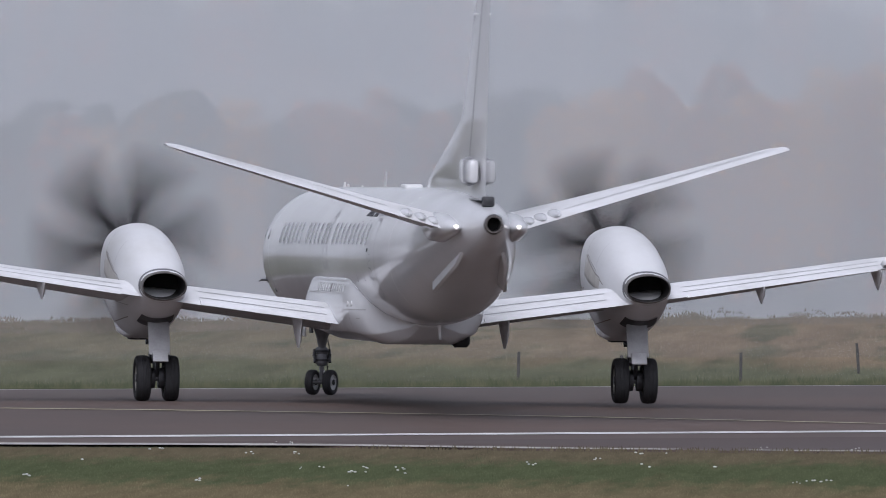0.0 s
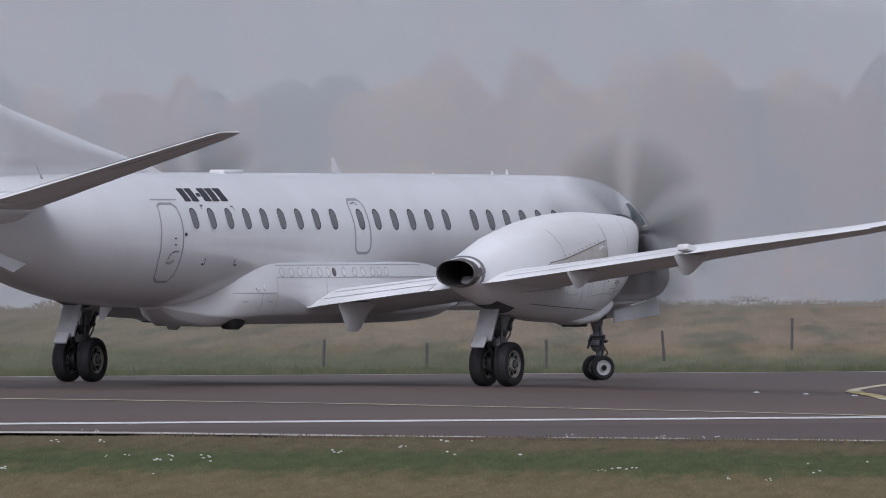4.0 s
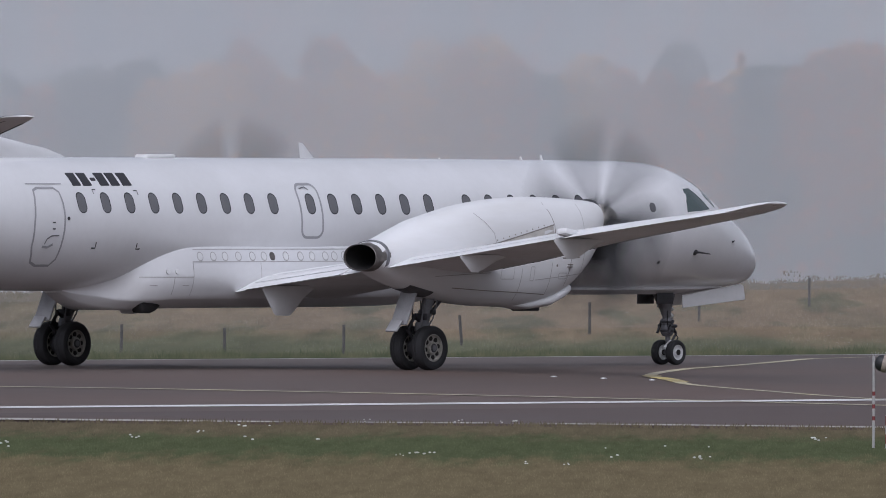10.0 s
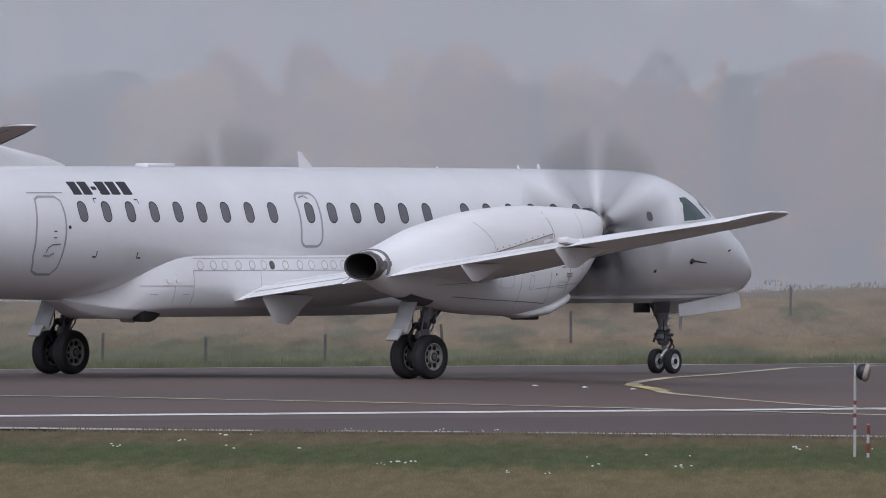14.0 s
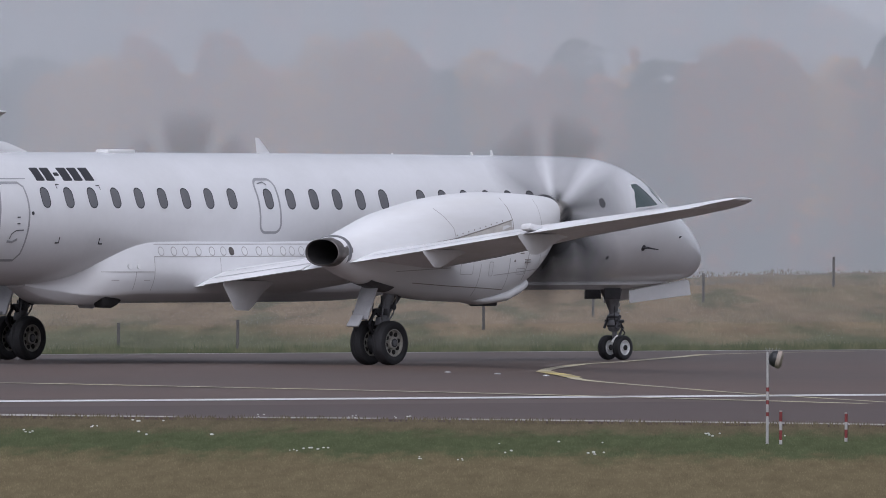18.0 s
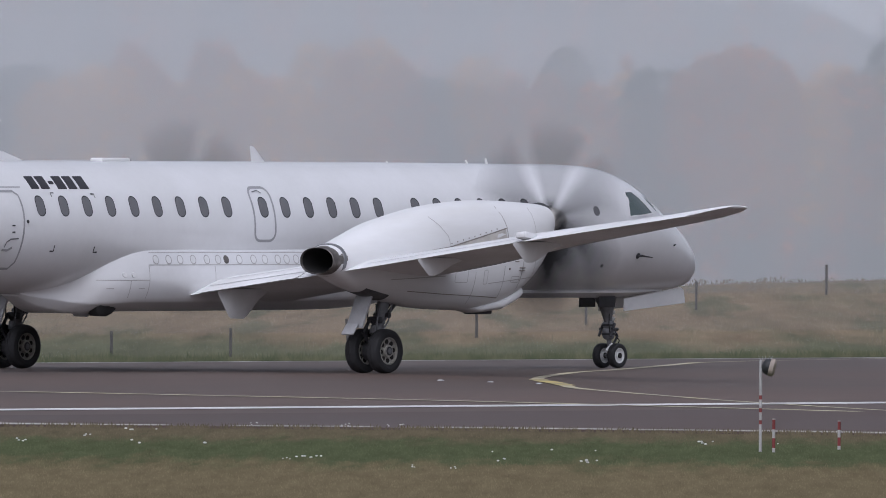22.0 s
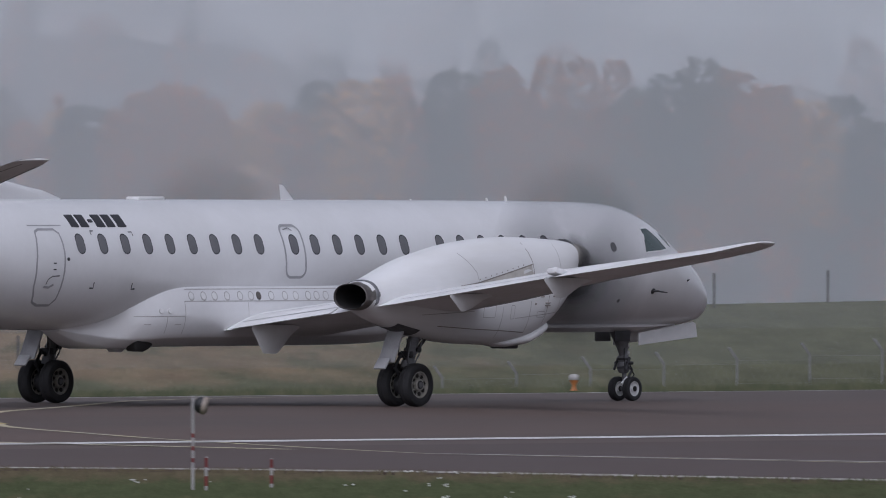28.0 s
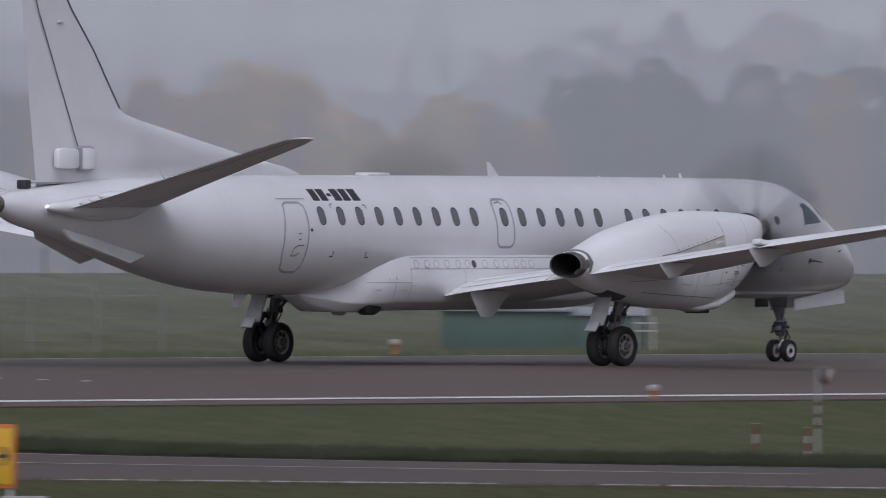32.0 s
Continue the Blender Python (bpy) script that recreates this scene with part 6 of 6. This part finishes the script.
def trunk_mesh(high, r, seed):
    rng = random.Random(seed)
    bm = bmesh.new()
    rod(bm, (0, 0, -1), (0.1, 0, high * 0.75), r, r * 0.35, 8)
    for i in range(6):
        z, t = high * rng.uniform(0.25, 0.6), rng.uniform(0, 6.28)
        L = high * rng.uniform(0.2, 0.35)
        rod(bm, (0, 0, z), (L * 0.7 * math.cos(t), L * 0.7 * math.sin(t), z + L), r * 0.4, r * 0.12, 6)
    me = bpy.data.meshes.new("trunk")
    bm.to_mesh(me)
    bm.free()
    me.materials.append(BARK)
    return me


KINDS, FARKINDS = [], []
for i, (w, h, m, lab) in enumerate(((7.5, 17, LEAF_RUST, "rust-brown autumn tree in fog"), (8.5, 15, LEAF_GOLD, "golden-yellow autumn tree in fog"), (9.0, 18, LEAF_GREEN, "dark green tree in fog"), (6.5, 19, LEAF_RUST, "tall russet tree in fog"), (10, 16, LEAF_GREEN, "broad green tree in fog"), (8, 20, LEAF_GOLD, "tall yellowing birch in fog"), (5.5, 21, LEAF_GREEN, "dark pointed spruce in fog"))):
    c = crown_mesh(40 + i, w, h, 850, 0.34 if w > 6 else 0.28, w < 6)
    c.materials.append(m)
    KINDS.append((c, trunk_mesh(h, 0.28, i), lab))
    FARKINDS.append(crown_mesh(90 + i, w, h, 230, 0.75 if w > 6 else 0.6, w < 6))


def tree(az, d, z, kind, size, turn):
    c, tr, lab = KINDS[kind]
    t = thing("tree", lab, "tree", Matrix.Translation(polar(az, d, z)) @ pose(0, 0, 0, 0, 0, turn) @ Matrix.Diagonal((size, size, size, 1)), "trees of the misty wood")
    for name, me in (("trunk", tr), ("crown", c)):
        ob = new(name, me)
        ob.parent = t


FRONT = [(0, 2), (1.6, 2.2), (1.9, 3.6), (2.4, 4.4), (2.97, 4.6), (3.13, 4.5), (3.27, 4.4), (3.37, 4.8), (3.5, 5.6), (3.6, 6.2), (3.96, 6.1), (4.18, 5.4), (4.26, 3.8), (4.41, 4.1), (4.55, 3.3), (4.66, 2.8), (4.79, 5), (5, 5.9), (5.15, 5.3), (5.38, 4.4), (5.54, 3.4), (6, 4.4), (6.18, 5), (6.36, 3.3), (6.44, 5.2), (6.64, 5.1), (6.73, 2.6), (7.03, 1.8), (7.06, 4), (7.2, 5.2), (7.37, 5.8), (7.48, 4.2), (7.6, 5), (8.4, 4.5)]
# where autumn colour or green prevails along the wood's edge
WARMTH = [(0, 0), (4.9, 0), (5.1, 0.3), (6.02, 0.3), (6.08, -0.6), (6.28, -0.6), (6.34, 0.3), (9, 0.3)]
rng = random.Random(11)
az = 0.4
while az < 8.4:
    top = interp(FRONT, az)[0]
    d = 2600 + 160 * rng.random()
    warm = noise.noise((az * 6, 3.1, 0)) + rng.uniform(-0.25, 0.25) + interp(WARMTH, az)[0] > -0.06
    k = rng.choice((0, 0, 1, 3, 3, 5) if warm and az < 7 else (2, 4, 4, 2, 3) if az < 6.6 else (2, 4, 6, 6, 3))
    hgt = (17, 15, 18, 19, 16, 20, 21)[k]
    size = rng.uniform(0.55, 1.0)
    tree(az, d, top + rng.uniform(-2.6, 0.8) - hgt * size, k, size, rng.uniform(0, 360))
    az += rng.uniform(0.025, 0.06)


def woods(name, d, profile, step, seed, mats, label):
    """A far wood as one mesh of leafy crowns along a skyline."""
    for q, m in enumerate(mats):
        rng = random.Random(seed + q)
        v, f, up, off = [], [], [], 0
        az = -1.0
        while az < 9.5:
            if (noise.noise((az * 8, seed * 0.37, 0)) > 0) != (q == 0) and rng.random() < 0.6:
                az += step * 0.5
                continue
            c = FARKINDS[rng.randrange(7)]
            n = len(c.vertices)
            co = np.empty(n * 3)
            c.vertices.foreach_get("co", co)
            co = co.reshape(-1, 3)
            size, a = rng.uniform(0.5, 0.9), rng.uniform(0, 6.28)
            r = np.array([[math.cos(a), -math.sin(a), 0], [math.sin(a), math.cos(a), 0], [0, 0, 1]])
            top = co[:, 2].max() * size
            p = polar(az, d + rng.uniform(0, 120), interp(profile, az)[0] + rng.uniform(-4.5, 1.2) - top)
            v.append(co @ r.T * size + np.array(p))
            up.append(np.stack([v[-1][:, 0] - p.x, v[-1][:, 1] - p.y, (co[:, 2] * size - 0.25 * top) * 1.1], 1))
            k = len(c.polygons)
            fi = np.empty(k * 3, int)
            c.polygons.foreach_get("vertices", fi)
            f.append(fi.reshape(-1, 3) + off)
            off += n
            az += step * rng.uniform(0.6, 1.5)
        me = bpy.data.meshes.new(name)
        me.from_pydata(np.concatenate(v).tolist(), [], np.concatenate(f).tolist())
        me.shade_smooth()
        up = np.concatenate(up)
        me.normals_split_custom_set_from_vertices((up / np.linalg.norm(up, axis=1)[:, None]).tolist())
        tagged(link(name, me, m), label, "woods", kind="stuff")


woods("undergrowth", 2740, [(a, h - 2) for a, h in FRONT], 0.085, 45, (LEAF_GREEN, LEAF_RUST), "lower trees behind the wood's edge")
woods("undergrowth", 2780, [(a, h - 6) for a, h in FRONT], 0.085, 40, (LEAF_RUST, LEAF_GREEN), "dense lower growth between the trees")
woods("undergrowth", 2860, [(a, h - 11) for a, h in FRONT], 0.085, 50, (LEAF_GREEN, LEAF_RUST), "bushes at the foot of the wood")

FARWOODS = [(-1, 13), (2.6, 13), (3.23, 12), (3.36, 9.2), (3.44, 8.6), (3.56, 8), (4.2, 7.5), (4.6, 8.5), (5.4, 9.5), (6.4, 7), (6.9, 5.6), (7, 9), (7.2, 10.8), (9.5, 11)]
DISTANT = [(-1, 24), (2.4, 22), (3.0, 19), (3.22, 16), (3.28, 13), (3.33, 10.2), (3.52, 10), (3.56, 15.5), (3.63, 15.5), (3.66, 12), (3.7, 16.5), (3.84, 16.5), (3.92, 13), (4.4, 11), (5.2, 11.5), (6.2, 12), (7.2, 9.5), (7.8, 12), (9.5, 14)]


def slope(d, profile, drop, mat, label):
    """The rough wooded hillside that closes the gaps behind a row of trees."""
    verts, faces, n = [], [], 0
    for i in range(211):
        az = -1 + 0.05 * i
        top = interp(profile, az)[0] - drop
        for j in range(9):
            f = j / 8
            verts.append(polar(az, d + 30 * f + 8 * noise.noise((i * 0.7, j * 0.9, d)), -45 + (top + 45) * f + 1.2 * noise.noise((i * 0.5, j, d + 1))))
    for i in range(210):
        for j in range(8):
            faces.append((i * 9 + j, (i + 1) * 9 + j, (i + 1) * 9 + j + 1, i * 9 + j + 1))
    me = bpy.data.meshes.new("wooded_slope")
    me.from_pydata(verts, [], faces)
    me.shade_smooth()
    tagged(link("wooded_slope", me, mat), label, "woods", kind="stuff")


woods("far_woods", 3200, FARWOODS, 0.09, 60, (LEAF_RUST, LEAF_GREEN), "misty wooded hillside in brown and green")
woods("distant_woods", 4000, DISTANT, 0.08, 80, (LEAF_GREEN, LEAF_RUST), "far wooded hill fading into fog")


slope(2890, FRONT, 4, WOODFLOOR, "russet wooded slope behind the first trees")
slope(4130, DISTANT, 4, WOODFLOOR, "far wooded hillside fading into fog")
slope(3400, FARWOODS, 4, WOODFLOOR, "misty wooded slope of the hillside")


def mist(name, d, z0, z1, mat, label):
    bm = bmesh.new()
    prev = None
    for i in range(61):
        az = -25 + 60 * i / 60
        cur = [bm.verts.new(polar(az, d, z)) for z in (z0, z1)]
        if prev:
            bm.faces.new((prev[0], cur[0], cur[1], prev[1]))
        prev = cur
    tagged(part(name, bm, mat), label, "fog", kind="stuff")


def haze(s, top, mat, label):
    bm = bmesh.new()
    rings(bm, [[(a, -s, -0.6), (a, -s, top)] for a in range(100, 1500, 20)], False, False, False)
    ob = part("fog", bm, mat)
    ob.matrix_world = FIELD
    tagged(ob, label, "fog", kind="stuff")


haze(-33, 60, MIST_FIELD, "thin haze lying over the field")
haze(-75, 60, MIST_FIELD, "thin haze lying over the far field")
haze(-140, 60, MIST_FIELD, "haze above the far rise")
mist("fog", 1600, -40, 260, MIST_THIN, "pale grey fog over the valley")
mist("fog", 2950, -40, 260, MIST_MID, "pale grey fog between the woods")
mist("fog", 3650, -40, 260, MIST_BACK, "pale grey fog between the far hills")
mist("fog", 4500, -60, 700, MIST_FAR, "bright fog that closes the distance")


# ---- birds over the rise ----
def bird():
    t = thing("bird", "dark bird flying over the field with raised wings", "bird", Matrix.Diagonal((0.85, 0.85, 0.85, 1)), "flock of birds")
    bm = bmesh.new()
    rings(bm, [oval(x, 0, 0, w, w * 0.9, 2, 10) for x, w in ((-0.22, 0.01), (-0.14, 0.035), (0, 0.06), (0.12, 0.05), (0.17, 0.035), (0.21, 0.03), (0.26, 0.005))])
    part("body", bm, FEATHER, t)
    for side in (-1, 1):
        bm = bmesh.new()
        rings(bm, [[(x0, side * y, z), (x0 - 0.05, side * y, z + 0.008), (x0 - c, side * y, z), (x0 - 0.05, side * y, z - 0.006)] for y, z, x0, c in ((0.03, 0.02, 0.09, 0.17), (0.14, 0.13, 0.10, 0.16), (0.25, 0.26, 0.03, 0.12), (0.31, 0.34, -0.06, 0.04))])
        part("wing", bm, FEATHER, t)
    bm = bmesh.new()
    rings(bm, [[(-0.18, -0.03, 0.004), (-0.18, 0.03, 0.004), (-0.18, 0.03, -0.004), (-0.18, -0.03, -0.004)], [(-0.36, -0.07, 0.003), (-0.36, 0.07, 0.003), (-0.36, 0.07, -0.003), (-0.36, -0.07, -0.003)]])
    part("tail", bm, FEATHER, t)
    return t


flock = [bird()]
for _ in range(12):
    flock.append(copy_thing(flock[0], Matrix.Diagonal((0.85, 0.85, 0.85, 1))))


# ---- all that moves ----
def between(rows, t):
    for r0, r1 in zip(rows, rows[1:]):
        if t <= r1[0]:
            f = (t - r0[0]) / (r1[0] - r0[0])
            return [p + (q - p) * f for p, q in zip(r0, r1)]
    return list(rows[-1])


NOSE_X = 11.23


def motions():
    walk(plane, [(t, pose(x, y, 0, 0, 0, 90 - h)) for t, x, y, h in TAXI])
    frames = [i / 30 for i in range(961)]
    # the hub turns, and the blades turn on it in step, up to about 890 turns a minute on the take-off run
    for prop, side, blades in props:
        rows, more, turned = [], [[] for _ in blades], 20.0 * side
        for t in frames:
            rows.append((t, pose(PROP_X, side * 4.1, PROP_Z, -turned)))
            for i, r in enumerate(more):
                r.append((t, pose(0, 0, 0, 60 * i - turned)))
            turned += 68.3 if t < 23.5 else min(88.9, 68.3 + 10 * (t - 23.5))
        walk(prop, rows)
        for b, r in zip(blades, more):
            walk(b, r)
    walk(beacon, [(t, pose(-3.1, 0, 1.035, 0, 0, 360 * (t - 20.5) - 136)) for t in frames])
    gone, turn, last = 0.0, {w[0].name: 0.0 for w in wheels}, None
    rows = {w[0].name: [] for w in wheels}
    steer = 0.0
    for t in frames:
        _, x, y, h = between(TAXI, t)
        _, x0, y0, h0 = between(TAXI, max(0.0, t - 0.3))
        _, x1, y1, h1 = between(TAXI, min(32.0, t + 0.3))
        dx = x1 - x0 + NOSE_X * (math.sin(radians(h1)) - math.sin(radians(h0)))
        dy = y1 - y0 + NOSE_X * (math.cos(radians(h1)) - math.cos(radians(h0)))
        c, s = math.cos(radians(90 - h)), math.sin(radians(90 - h))
        ahead, aside = dx * c + dy * s, dy * c - dx * s
        aim_at = math.degrees(math.atan2(aside, ahead)) if math.hypot(dx, dy) > 0.12 else 0.0
        steer += max(-2.5, min(2.5, max(-55, min(55, aim_at)) - steer)) if t > 0 else max(-55, min(55, aim_at))
        for w, wx, wy, r in wheels:
            c, s = math.cos(radians(90 - h)), math.sin(radians(90 - h))
            place = (x + wx * c - wy * s, y + wx * s + wy * c)
            if last:
                p = last[w.name]
                step = ((place[0] - p[0]) * c + (place[1] - p[1]) * s) / r
                turn[w.name] += max(-80, min(80, math.degrees(step)))
            rows[w.name].append((t, (pose(wx, 0, 0, 0, 0, steer) @ pose(0, wy, r, 0, turn[w.name])) if wx > 5 else pose(wx, wy, r, 0, turn[w.name]), place))
        last = {n: q[-1][2] for n, q in rows.items()}
    for w, _, _, _ in wheels:
        walk(w, [(t, m) for t, m, _ in rows[w.name]])
    for k, (b, (az0, z0, d, rate)) in enumerate(zip(flock, FLIGHT)):
        walk(b, [(t, Matrix.Translation(polar(az0 - 0.012 + rate * (t - 29), d, z0 - 0.1 + 0.12 * math.sin(2.2 * t + 2 * k))) @ pose(0, 0, 0, 14 * math.sin(5 * t + k), -6 + 5 * math.sin(3 * t), 15 * math.sin(k) - 5)) for t in (i * 0.5 for i in range(65))])


# bearing and height at 29 s, distance, bearing gained a second
FLIGHT = [(4.75, 2.52, 815, 0.03), (4.82, 2.08, 817, 0.03), (4.95, 1.74, 819, 0.03), (5.03, 1.85, 821, 0.03), (5.08, 1.16, 823, 0.03), (5.16, 1.09, 825, 0.03), (5.2, 1.38, 827, 0.03), (5.345, 2.45, 829, 0.03), (5.38, 2.09, 831, 0.03), (5.36, 1.16, 833, 0.03), (5.41, 1.35, 835, 0.03), (5.45, 2.02, 837, 0.03), (5.61, 1.16, 839, 0.03)]

motions()
